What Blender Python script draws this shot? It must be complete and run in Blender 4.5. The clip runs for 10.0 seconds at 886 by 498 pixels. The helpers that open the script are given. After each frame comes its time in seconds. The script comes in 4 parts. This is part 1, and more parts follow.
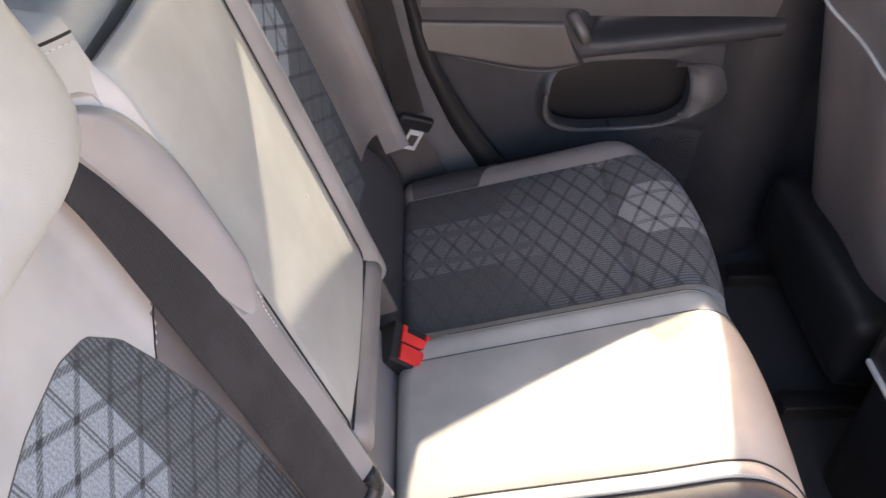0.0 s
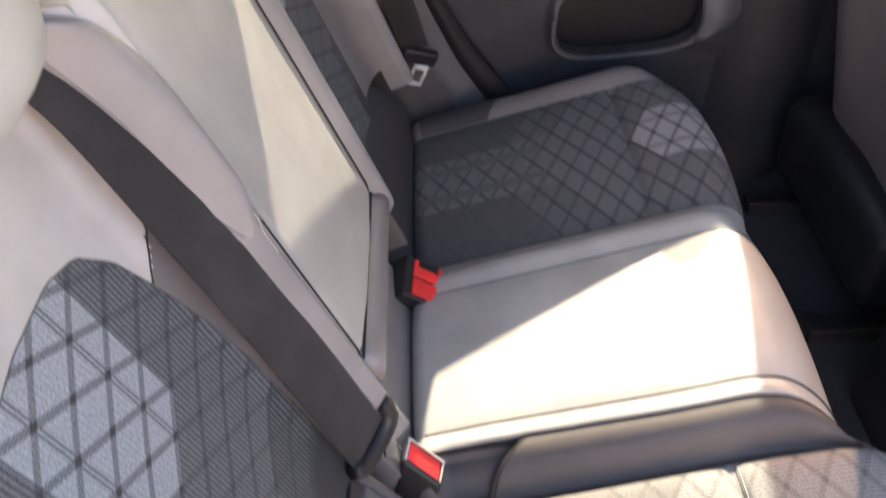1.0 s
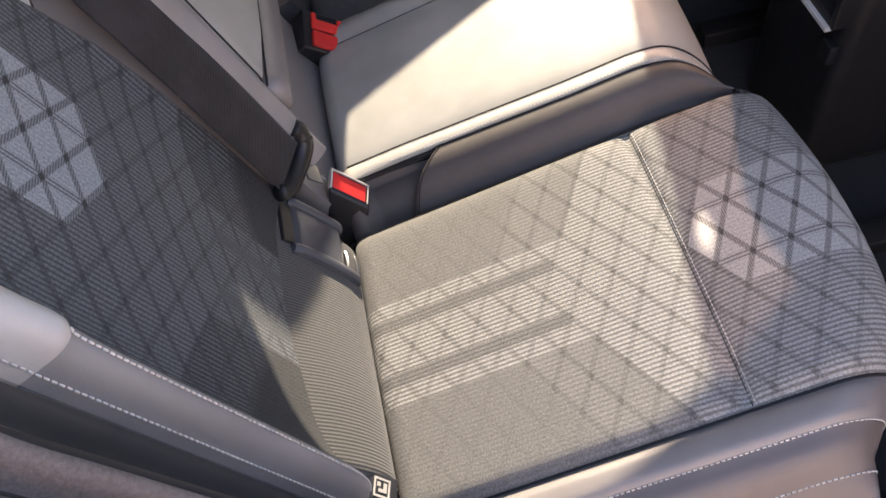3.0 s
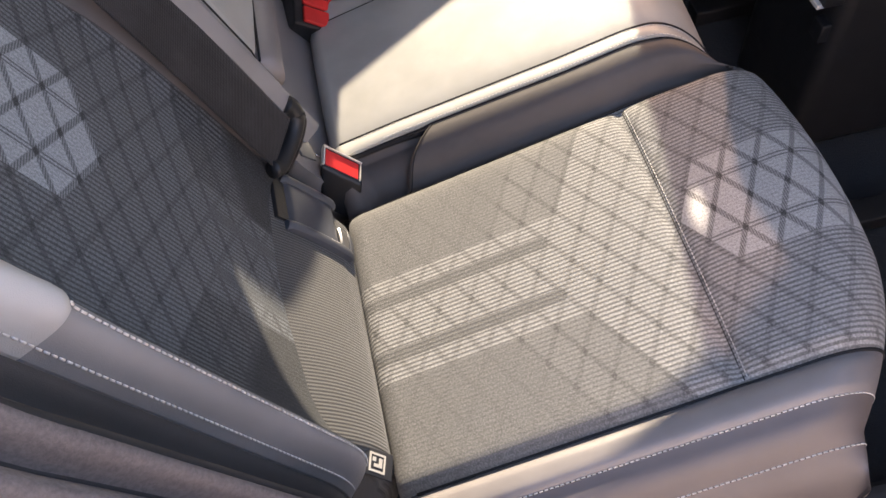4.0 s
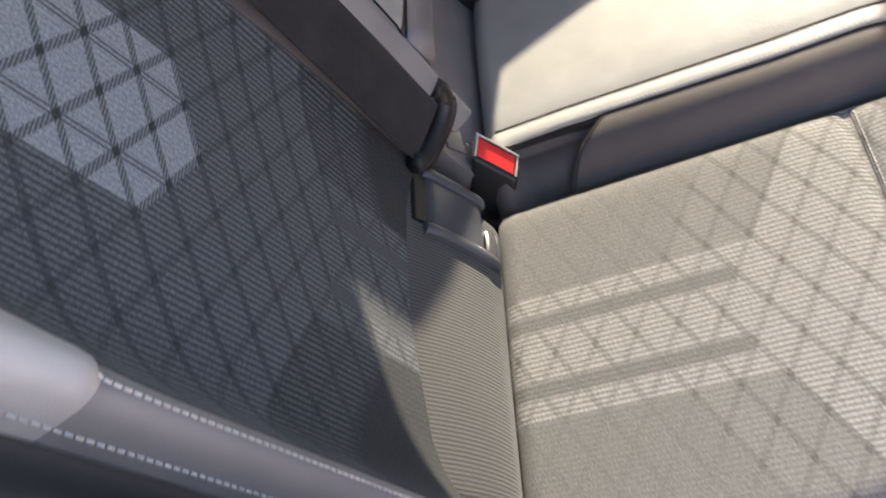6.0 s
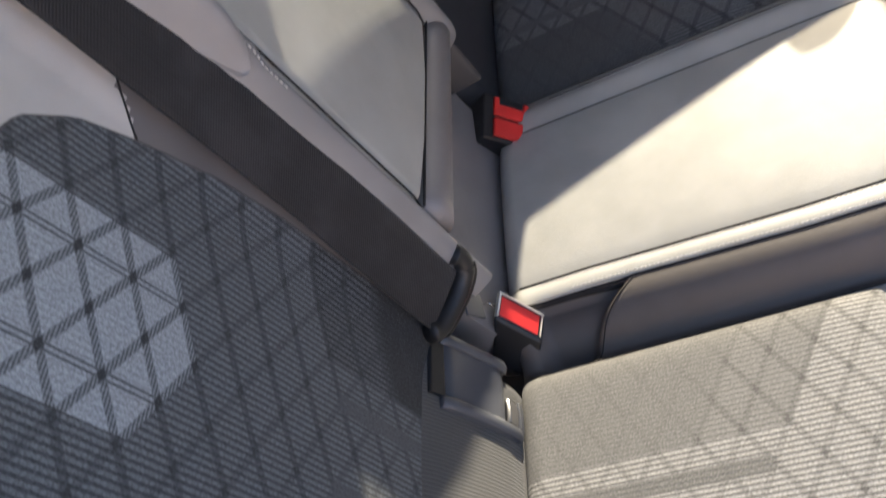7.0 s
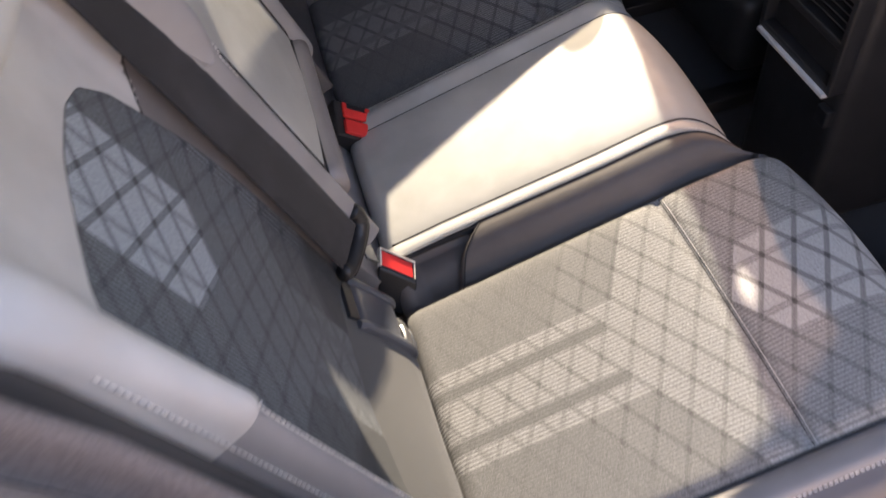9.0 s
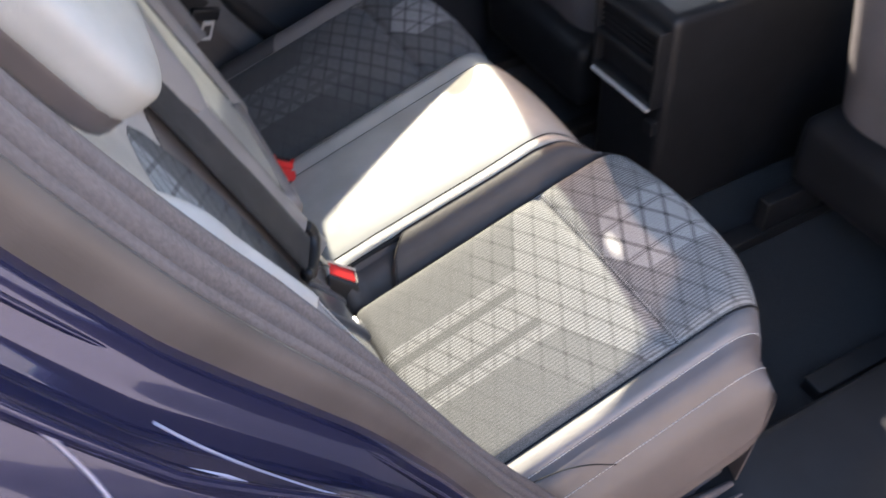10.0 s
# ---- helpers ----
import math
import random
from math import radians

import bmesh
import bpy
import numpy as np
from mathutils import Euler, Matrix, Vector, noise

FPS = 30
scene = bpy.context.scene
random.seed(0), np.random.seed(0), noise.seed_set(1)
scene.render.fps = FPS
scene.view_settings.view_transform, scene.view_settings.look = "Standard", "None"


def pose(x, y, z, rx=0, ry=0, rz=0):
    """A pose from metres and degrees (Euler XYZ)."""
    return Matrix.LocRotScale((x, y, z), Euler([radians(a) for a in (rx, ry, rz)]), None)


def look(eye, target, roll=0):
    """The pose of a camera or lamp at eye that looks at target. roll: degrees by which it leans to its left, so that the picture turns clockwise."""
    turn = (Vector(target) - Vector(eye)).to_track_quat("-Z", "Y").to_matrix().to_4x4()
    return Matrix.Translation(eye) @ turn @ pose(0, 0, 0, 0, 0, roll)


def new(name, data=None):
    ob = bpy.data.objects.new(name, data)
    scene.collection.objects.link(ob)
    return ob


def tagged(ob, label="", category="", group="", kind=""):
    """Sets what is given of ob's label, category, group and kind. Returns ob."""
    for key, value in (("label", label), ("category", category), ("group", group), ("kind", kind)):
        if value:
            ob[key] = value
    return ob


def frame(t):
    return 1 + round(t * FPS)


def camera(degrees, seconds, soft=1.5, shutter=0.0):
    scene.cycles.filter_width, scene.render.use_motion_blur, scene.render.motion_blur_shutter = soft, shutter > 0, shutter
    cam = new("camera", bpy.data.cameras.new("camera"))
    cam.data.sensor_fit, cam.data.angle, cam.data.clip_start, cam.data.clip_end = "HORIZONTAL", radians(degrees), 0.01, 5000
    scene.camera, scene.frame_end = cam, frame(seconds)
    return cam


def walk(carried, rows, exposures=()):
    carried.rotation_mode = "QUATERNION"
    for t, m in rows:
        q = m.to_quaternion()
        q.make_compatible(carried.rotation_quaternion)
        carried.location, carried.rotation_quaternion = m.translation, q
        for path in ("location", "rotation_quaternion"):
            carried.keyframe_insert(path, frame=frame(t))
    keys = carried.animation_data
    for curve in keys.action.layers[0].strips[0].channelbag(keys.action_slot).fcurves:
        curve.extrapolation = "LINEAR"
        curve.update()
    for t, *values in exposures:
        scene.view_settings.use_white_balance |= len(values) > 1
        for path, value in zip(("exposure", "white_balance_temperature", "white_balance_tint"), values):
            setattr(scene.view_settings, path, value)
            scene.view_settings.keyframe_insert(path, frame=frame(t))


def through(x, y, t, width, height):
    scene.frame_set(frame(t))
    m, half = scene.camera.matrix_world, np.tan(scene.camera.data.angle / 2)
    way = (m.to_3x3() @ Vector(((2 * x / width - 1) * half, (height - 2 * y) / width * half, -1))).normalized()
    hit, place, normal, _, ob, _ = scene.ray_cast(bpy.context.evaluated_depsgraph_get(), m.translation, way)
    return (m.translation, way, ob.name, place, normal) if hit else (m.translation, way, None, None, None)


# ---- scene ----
cam = camera(56.4, 10.0, shutter=0.5)
METRES, EYE, TILT, LEAN, TURN = 1.1, 1.40, -40.5, -1.0, -1.4
ROWS = [
    (0.0, 0.0, 0.0, 0.0, 0.0, 0.0, -0.0),
    (0.5, 0.0033, 0.0258, -0.0028, 1.87, 0.43, 0.29),
    (1.0, 0.013, 0.0214, -0.0344, 1.4, -2.82, 2.49),
    (1.5, 0.0309, 0.0038, -0.08, -0.04, -7.64, 5.26),
    (2.0, 0.0369, -0.0127, -0.1118, -1.43, -10.95, 8.13),
    (2.5, 0.0397, -0.0261, -0.131, -2.46, -13.06, 10.3),
    (3.0, 0.0392, -0.0431, -0.1506, -3.68, -14.89, 11.74),
    (4.5, 0.0268, -0.0439, -0.1529, -4.83, -17.55, 11.38),
    (5.0, 0.0225, -0.0284, -0.1587, -3.28, -18.68, 10.6),
    (6.5, 0.0603, 0.1332, -0.1231, 10.84, -14.21, 10.92),
    (7.0, 0.0691, 0.133, -0.0882, 10.86, -10.29, 10.94),
    (7.5, 0.0758, 0.1129, -0.0725, 7.97, -8.54, 11.44),
    (8.0, 0.0556, 0.0623, -0.0761, 1.65, -9.16, 12.14),
    (8.5, 0.006, 0.0002, -0.0922, -4.71, -10.49, 13.39),
    (9.0, -0.0561, -0.0808, -0.1214, -7.09, -10.51, 14.38),
    (9.5, -0.1271, -0.2042, -0.1763, -10.59, -9.14, 16.37),
    (10.0, -0.1966, -0.3052, -0.1668, -17.51, -7.63, 20.23),
]
walk(
    cam,
    [(t, pose(0, 0, EYE, TILT, LEAN, TURN) @ pose(METRES * x, METRES * y, METRES * z, 90 + pitch, roll, yaw)) for t, x, y, z, yaw, pitch, roll in ROWS],
    [(0.0, 3.3, 7750, 17), (0.5, 3.36, 7800, 17), (1.0, 3.2, 7850, 18), (1.6, 2.85, 7850, 19), (3.0, 2.52, 7750, 20), (5.0, 2.47, 7700, 20), (6.5, 2.42, 7300, 15), (7.5, 2.42, 7400, 16), (8.5, 2.55, 7700, 20), (9.0, 2.52, 7700, 20), (9.5, 2.6, 7250, 17), (10.0, 2.65, 6850, 13)],
)

# ---- world, sun, exposure ----
SUN = Vector((0.20, 1.0, 0.63)).normalized()
world = bpy.data.worlds.new("world")
scene.world = world
world.use_nodes = True
wn = world.node_tree.nodes
sky = wn.new("ShaderNodeTexSky")
sky.sky_type, sky.sun_disc = "NISHITA", False
sky.sun_elevation = math.asin(SUN.z)
sky.sun_rotation = math.atan2(SUN.x, SUN.y)
wn["Background"].inputs["Strength"].default_value = 0.15
world.node_tree.links.new(sky.outputs[0], wn["Background"].inputs["Color"])
sun = new("sun", bpy.data.lights.new("sun", "SUN"))
sun.data.energy, sun.data.angle, sun.data.color = 5.0, radians(0.6), (1.0, 0.945, 0.83)
sun.matrix_world = look(SUN * 5, (0, 0, 0))


# ---- materials ----
class Net:
    """A small helper to write shader arithmetic."""

    def __init__(self, name):
        self.mat = bpy.data.materials.new(name)
        self.mat.use_nodes = True
        self.t = self.mat.node_tree
        self.bsdf = self.t.nodes["Principled BSDF"]

    def put(self, socket, value):
        if isinstance(value, bpy.types.NodeSocket):
            self.t.links.new(value, socket)
        else:
            socket.default_value = value

    def m(self, op, *args):
        n = self.t.nodes.new("ShaderNodeMath")
        n.operation = op
        for sock, a in zip(n.inputs, args):
            self.put(sock, a)
        return n.outputs[0]

    def step(self, a, lo, hi):
        n = self.t.nodes.new("ShaderNodeMapRange")
        n.interpolation_type = "SMOOTHSTEP"
        self.put(n.inputs["Value"], a)
        n.inputs["From Min"].default_value, n.inputs["From Max"].default_value = lo, hi
        return n.outputs[0]

    def mix(self, f, a, b):
        n = self.t.nodes.new("ShaderNodeMix")
        n.data_type = "RGBA"
        self.put(n.inputs["Factor"], f)
        for sock, c in ((n.inputs[6], a), (n.inputs[7], b)):
            self.put(sock, c if isinstance(c, bpy.types.NodeSocket) else (*c, 1.0))
        return n.outputs[2]

    def noise(self, scale, detail=3.0, rough=0.55, coord="Object"):
        n = self.t.nodes.new("ShaderNodeTexNoise")
        n.inputs["Scale"].default_value, n.inputs["Detail"].default_value, n.inputs["Roughness"].default_value = scale, detail, rough
        c = self.t.nodes.new("ShaderNodeTexCoord")
        self.t.links.new(c.outputs[coord], n.inputs["Vector"])
        return n.outputs["Fac"]

    def cells(self, scale):
        n = self.t.nodes.new("ShaderNodeTexVoronoi")
        n.feature = "DISTANCE_TO_EDGE"
        n.inputs["Scale"].default_value = scale
        c = self.t.nodes.new("ShaderNodeTexCoord")
        self.t.links.new(c.outputs["Object"], n.inputs["Vector"])
        return n.outputs["Distance"]

    def bump(self, height, strength, distance):
        n = self.t.nodes.new("ShaderNodeBump")
        n.inputs["Strength"].default_value, n.inputs["Distance"].default_value = strength, distance
        self.t.links.new(height, n.inputs["Height"])
        self.t.links.new(n.outputs[0], self.bsdf.inputs["Normal"])

    def done(self, color, rough=0.5, metal=0.0, spec=0.5, sheen=0.0, coat=0.0):
        b = self.bsdf.inputs
        self.put(b["Base Color"], color if isinstance(color, bpy.types.NodeSocket) else (*color, 1.0))
        self.put(b["Roughness"], rough)
        b["Metallic"].default_value = metal
        b["Specular IOR Level"].default_value = spec
        b["Sheen Weight"].default_value = sheen
        b["Coat Weight"].default_value = coat
        return self.mat


def leather(name, color, rough=0.36):
    n = Net(name)
    big, fine = n.noise(9, 4), n.noise(60, 4)
    dark = tuple(c * 0.86 for c in color)
    light = tuple(min(1, c * 1.08) for c in color)
    col = n.mix(n.step(big, 0.3, 0.7), dark, light)
    pores = n.cells(900)
    wrinkle = n.noise(240, 5, 0.65)
    n.bump(n.m("ADD", n.m("MULTIPLY", n.step(pores, 0.0, 0.22), 0.6), wrinkle), 0.22, 0.0009)
    return n.done(col, n.m("ADD", n.m("MULTIPLY", fine, 0.16), rough - 0.06), spec=0.7)


def plastic(name, color, rough=0.5, grain=0.25):
    n = Net(name)
    col = n.mix(n.step(n.noise(14, 4), 0.3, 0.7), tuple(c * 0.85 for c in color), tuple(c * 1.12 for c in color))
    n.bump(n.noise(700, 3, 0.6), grain, 0.0008)
    return n.done(col, n.m("ADD", n.m("MULTIPLY", n.noise(40), 0.15), rough - 0.07))


def carpet(name, color):
    n = Net(name)
    f = n.noise(420, 4, 0.7)
    col = n.mix(f, tuple(c * 0.5 for c in color), tuple(c * 1.5 for c in color))
    n.bump(f, 0.8, 0.003)
    return n.done(col, 0.95, spec=0.1, sheen=0.3)


def grained(name, color):
    """Moulded trim with a coarse matt grain."""
    n = Net(name)
    g = n.noise(330, 4, 0.75)
    worn = n.noise(11, 3)
    col = n.mix(n.step(g, 0.32, 0.68), tuple(c * 0.80 for c in color), tuple(c * 1.18 for c in color))
    col = n.mix(n.m("MULTIPLY", n.step(worn, 0.35, 0.7), 0.3), col, tuple(c * 1.3 for c in color))
    n.bump(g, 0.5, 0.0012)
    return n.done(col, 0.66, spec=0.3)


def seat_fabric(name, centre, phase, patch_at, front_at, edge, row, skew, plain, strong, rib_hi, rib_lo, trellis, tint=(1.0, 1.0, 1.0)):
    """Ribbed upholstery: ribs run away from the seat's bight, with a triangular trellis and a smooth pale patch.
    UV: u metres from the bight, v metres across."""
    n = Net(name)
    uv = n.t.nodes.new("ShaderNodeUVMap")
    sep = n.t.nodes.new("ShaderNodeSeparateXYZ")
    n.t.links.new(uv.outputs[0], sep.inputs[0])
    q = n.m("SUBTRACT", sep.outputs[1], centre)
    p = n.m("ADD", sep.outputs[0], n.m("MULTIPLY", q, skew))
    lean = edge / 2 / row
    aq = n.m("ABSOLUTE", q)
    s = n.m("SUBTRACT", p, n.m("MULTIPLY", aq, lean))
    # ribs
    wob = n.m("MULTIPLY", n.m("SUBTRACT", n.noise(330, 3, 0.65, "UV"), 0.5), 0.0021)
    ribq = n.m("DIVIDE", n.m("ADD", q, wob), row / 14)
    rib = n.m("PINGPONG", ribq, 1.0)
    turn = n.m("FLOOR", n.m("MULTIPLY", ribq, 0.5))
    dash = n.step(n.m("PINGPONG", n.m("ADD", n.m("DIVIDE", p, 0.0021), n.m("MULTIPLY", turn, 0.63)), 1.0), 0.05, 0.45)
    ribs = n.m("MULTIPLY", n.step(rib, 0.30, 0.62), n.m("ADD", 0.68, n.m("MULTIPLY", dash, 0.32)))
    # trellis
    def family(sign):
        a = n.m("DIVIDE", n.m("SUBTRACT", n.m("ADD", n.m("ADD", p, n.m("MULTIPLY", wob, 0.8)), n.m("MULTIPLY", q, lean * sign)), phase), edge)
        d = n.m("MULTIPLY", n.m("PINGPONG", n.m("ADD", a, 100.0), 0.5), edge * 0.866)
        return n.m("SUBTRACT", 1.0, n.step(d, 0.0020, 0.0036))
    f1, f2 = family(strong), family(-strong)
    lines = n.m("MAXIMUM", f1, f2)
    knots = n.m("MULTIPLY", f1, f2)
    # zones
    front = n.step(s, front_at - 0.002, front_at + 0.002)
    inner = n.m("SUBTRACT", 1.0, n.step(aq, row * 1.86, row * 1.92))
    mid = n.m("MAXIMUM", n.step(s, front_at - 0.092, front_at - 0.070), inner)
    bandrow = n.m("ABSOLUTE", n.m("SUBTRACT", aq, row))
    band = n.m("MULTIPLY", n.m("SUBTRACT", 1.0, n.step(bandrow, 0.0068, 0.0080)), n.m("SUBTRACT", 1.0, n.step(p, phase - 0.171, phase - 0.169)))
    pale = n.m("MAXIMUM", front, inner)
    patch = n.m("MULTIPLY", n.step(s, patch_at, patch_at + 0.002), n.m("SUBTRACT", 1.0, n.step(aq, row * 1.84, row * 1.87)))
    weave = n.noise(480, 3, 0.8, "UV")
    threads = n.m("PINGPONG", n.m("DIVIDE", p, 0.0011), 1.0)
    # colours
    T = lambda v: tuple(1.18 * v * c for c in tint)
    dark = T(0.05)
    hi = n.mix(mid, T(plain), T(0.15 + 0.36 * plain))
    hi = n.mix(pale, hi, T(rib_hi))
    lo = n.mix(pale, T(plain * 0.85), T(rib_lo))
    ground = n.mix(ribs, lo, hi)
    outer = n.m("MAXIMUM", f1, n.m("MULTIPLY", f2, 0.8 if plain > 0.1 else 0.6))
    lineamt = n.m("MULTIPLY", outer, n.m("ADD", 0.4 * trellis, n.m("MULTIPLY", mid, 0.6 * trellis)))
    ground = n.mix(lineamt, ground, T(0.06))
    ground = n.mix(n.m("MULTIPLY", knots, n.m("MULTIPLY", mid, 0.30 + 0.6 * trellis)), ground, dark)
    ground = n.mix(n.m("MULTIPLY", band, 0.92), ground, T(0.125))
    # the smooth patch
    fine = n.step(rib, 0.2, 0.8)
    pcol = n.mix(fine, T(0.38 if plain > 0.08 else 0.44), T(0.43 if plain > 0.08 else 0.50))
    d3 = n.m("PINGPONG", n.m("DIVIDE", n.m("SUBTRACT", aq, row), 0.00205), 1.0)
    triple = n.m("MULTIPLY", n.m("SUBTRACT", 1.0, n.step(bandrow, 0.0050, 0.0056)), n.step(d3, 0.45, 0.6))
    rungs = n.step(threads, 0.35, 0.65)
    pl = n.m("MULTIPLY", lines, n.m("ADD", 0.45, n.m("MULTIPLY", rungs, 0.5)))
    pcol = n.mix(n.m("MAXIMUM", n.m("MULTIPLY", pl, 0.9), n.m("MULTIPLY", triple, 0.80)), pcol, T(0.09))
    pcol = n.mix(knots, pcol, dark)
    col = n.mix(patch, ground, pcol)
    fuzz = n.noise(620, 2, 0.8, "UV")
    col = n.mix(n.m("MULTIPLY", n.step(weave, 0.40, 0.62), 0.60), col, n.mix(0.7, col, T(0.3 * plain)))
    col = n.mix(n.m("MULTIPLY", n.step(fuzz, 0.50, 0.66), 0.45), col, n.mix(0.5, col, T(0.16 + 2.2 * plain)))
    h = n.m("ADD", n.m("MULTIPLY", ribs, n.m("MULTIPLY", n.m("SUBTRACT", 1.0, n.m("MULTIPLY", patch, 0.85)), n.m("ADD", 0.25, n.m("MULTIPLY", pale, 0.75)))), n.m("MULTIPLY", weave, 0.7))
    n.bump(h, 0.3, 0.0010)
    return n.done(col, 0.85, spec=0.2, sheen=0.1)


def ribbed_cloth(name, color):
    n = Net(name)
    uv = n.t.nodes.new("ShaderNodeUVMap")
    sep = n.t.nodes.new("ShaderNodeSeparateXYZ")
    n.t.links.new(uv.outputs[0], sep.inputs[0])
    rib = n.step(n.m("PINGPONG", n.m("DIVIDE", sep.outputs[0], 0.0019), 1.0), 0.25, 0.75)
    weave = n.noise(900, 2, 0.7, "UV")
    col = n.mix(rib, tuple(c * 0.72 for c in color), tuple(c * 1.15 for c in color))
    col = n.mix(n.m("MULTIPLY", weave, 0.5), col, tuple(c * 0.5 for c in color))
    n.bump(n.m("ADD", rib, n.m("MULTIPLY", weave, 0.6)), 0.5, 0.001)
    return n.done(col, 0.85, spec=0.2, sheen=0.2)


def webbing(name, color):
    n = Net(name)
    uv = n.t.nodes.new("ShaderNodeUVMap")
    sep = n.t.nodes.new("ShaderNodeSeparateXYZ")
    n.t.links.new(uv.outputs[0], sep.inputs[0])
    a = n.m("PINGPONG", n.m("DIVIDE", n.m("ADD", sep.outputs[0], n.m("MULTIPLY", sep.outputs[1], 0.6)), 0.0012), 1.0)
    b = n.m("PINGPONG", n.m("DIVIDE", sep.outputs[1], 0.0013), 1.0)
    w = n.m("MULTIPLY", a, n.m("ADD", 0.6, n.m("MULTIPLY", b, 0.4)))
    n.bump(w, 0.5, 0.0007)
    col = n.mix(w, tuple(c * 0.6 for c in color), tuple(c * 1.4 for c in color))
    # lengthwise ribs and random paler areas
    ribs = n.step(n.m("PINGPONG", n.m("DIVIDE", sep.outputs[1], 0.0046), 1.0), 0.75, 1.0)
    mottle = n.m("MULTIPLY", n.step(n.noise(16, 5, 0.65), 0.42, 0.68), 0.5)
    col = n.mix(n.m("MULTIPLY", ribs, 0.4), col, tuple(c * 0.45 for c in color))
    col = n.mix(mottle, col, tuple(c * 2.3 for c in color))
    return n.done(col, 0.62, spec=0.25, sheen=0.22)


def car_paint(name, color):
    n = Net(name)
    f = n.noise(2500, 1)
    col = n.mix(n.step(f, 0.55, 0.75), color, tuple(c * 2.2 for c in color))
    return n.done(col, 0.12, metal=0.6, coat=1.0)


def tinted_glass(name, through):
    n = Net(name)
    nodes, links = n.t.nodes, n.t.links
    clear, gloss, mix = nodes.new("ShaderNodeBsdfTransparent"), nodes.new("ShaderNodeBsdfGlossy"), nodes.new("ShaderNodeMixShader")
    clear.inputs["Color"].default_value = (*through, 1)
    gloss.inputs["Roughness"].default_value = 0.02
    mix.inputs[0].default_value = 0.06
    links.new(clear.outputs[0], mix.inputs[1]), links.new(gloss.outputs[0], mix.inputs[2])
    links.new(mix.outputs[0], nodes["Material Output"].inputs["Surface"])
    return n.mat


GLASS = tinted_glass("clear_glass", (0.88, 0.90, 0.88))
GLASS_REAR = tinted_glass("tinted_door_glass", (0.66, 0.668, 0.65))
GLASS_DIM = tinted_glass("sun_dimming_glass", (0.355, 0.305, 0.28))
GLASS_DISC = tinted_glass("shade_disc_glass", (0.62, 0.60, 0.56))
GLASS_DARK = tinted_glass("privacy_glass", (0.43, 0.445, 0.437))
LEATHER = leather("grey_leather", (0.442, 0.436, 0.414), 0.42)
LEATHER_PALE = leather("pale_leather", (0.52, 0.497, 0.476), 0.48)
LEATHER_BROWN = leather("brown_leather", (0.105, 0.088, 0.088))
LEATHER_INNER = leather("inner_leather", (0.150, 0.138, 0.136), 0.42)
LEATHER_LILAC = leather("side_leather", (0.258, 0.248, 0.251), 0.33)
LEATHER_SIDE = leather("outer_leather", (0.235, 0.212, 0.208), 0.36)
SEAM = plastic("seam_black", (0.011, 0.010, 0.011), 0.7)
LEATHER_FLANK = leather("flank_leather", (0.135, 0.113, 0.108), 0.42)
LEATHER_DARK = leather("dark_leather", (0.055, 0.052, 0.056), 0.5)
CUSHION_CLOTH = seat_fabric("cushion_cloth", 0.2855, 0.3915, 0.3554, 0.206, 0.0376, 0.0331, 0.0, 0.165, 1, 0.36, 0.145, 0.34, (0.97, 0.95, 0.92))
# far copy of the cushion cloth, darkened to carry the shade there
SHADED_CLOTH = seat_fabric("shaded_cushion_cloth", 0.2855, 0.3915, 0.3554, 0.206, 0.0376, 0.0331, 0.0, 0.105, 1, 0.245, 0.10, 0.74, (0.97, 0.91, 0.90))
# same weave on the backrest, its bluish shade put into tint and plain tone
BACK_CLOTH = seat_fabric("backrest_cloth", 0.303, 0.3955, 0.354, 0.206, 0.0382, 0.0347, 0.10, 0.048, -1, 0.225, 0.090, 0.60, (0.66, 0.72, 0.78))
GUSSET = ribbed_cloth("gusset_cloth", (0.105, 0.104, 0.102))
BELT = webbing("belt_webbing", (0.019, 0.0178, 0.0195))
BLACK = plastic("black_plastic", (0.018, 0.018, 0.02), 0.45)
DARK_TRIM = plastic("dark_trim", (0.035, 0.036, 0.042), 0.6)
DOOR_TRIM = plastic("door_trim", (0.044, 0.047, 0.055), 0.5)
FAR_TRIM = plastic("pillar_plastic", (0.105, 0.104, 0.108), 0.5)
PILLAR_TRIM = plastic("dark_pillar_plastic", (0.030, 0.032, 0.038), 0.45)
SEAL_BLACK = plastic("black_rubber", (0.010, 0.010, 0.012), 0.6)
DOOR_PAD = leather("door_pad", (0.050, 0.051, 0.056))
SEAT_PANEL = leather("seat_panel_leather", (0.21, 0.19, 0.195))
SEAT_SHELL = plastic("seat_shell", (0.034, 0.035, 0.040), 0.5)
DOOR_PALE = leather("door_pale", (0.125, 0.123, 0.126))
SILVER = plastic("silver_plastic", (0.085, 0.090, 0.104), 0.30, 0.1)
CHROME = Net("chrome").done((0.75, 0.75, 0.77), 0.18, 1.0)
TAB_METAL = Net("worn_metal").done((0.46, 0.46, 0.48), 0.32, 1.0)
STEEL = plastic("pale_steel", (0.62, 0.62, 0.62), 0.35, 0.05)
RED = plastic("red_plastic", (0.86, 0.045, 0.04), 0.35, 0.05)
WHITE = plastic("pale_plastic", (0.7, 0.66, 0.6), 0.4, 0.05)
THREAD = plastic("pale_thread", (0.78, 0.74, 0.70), 0.8)
CARPET = carpet("floor_carpet", (0.02, 0.02, 0.023))
PILLAR_CLOTH = grained("pillar_grain", (0.150, 0.127, 0.124))
RUBBER = plastic("seal_rubber", (0.085, 0.073, 0.071), 0.45, 0.15)
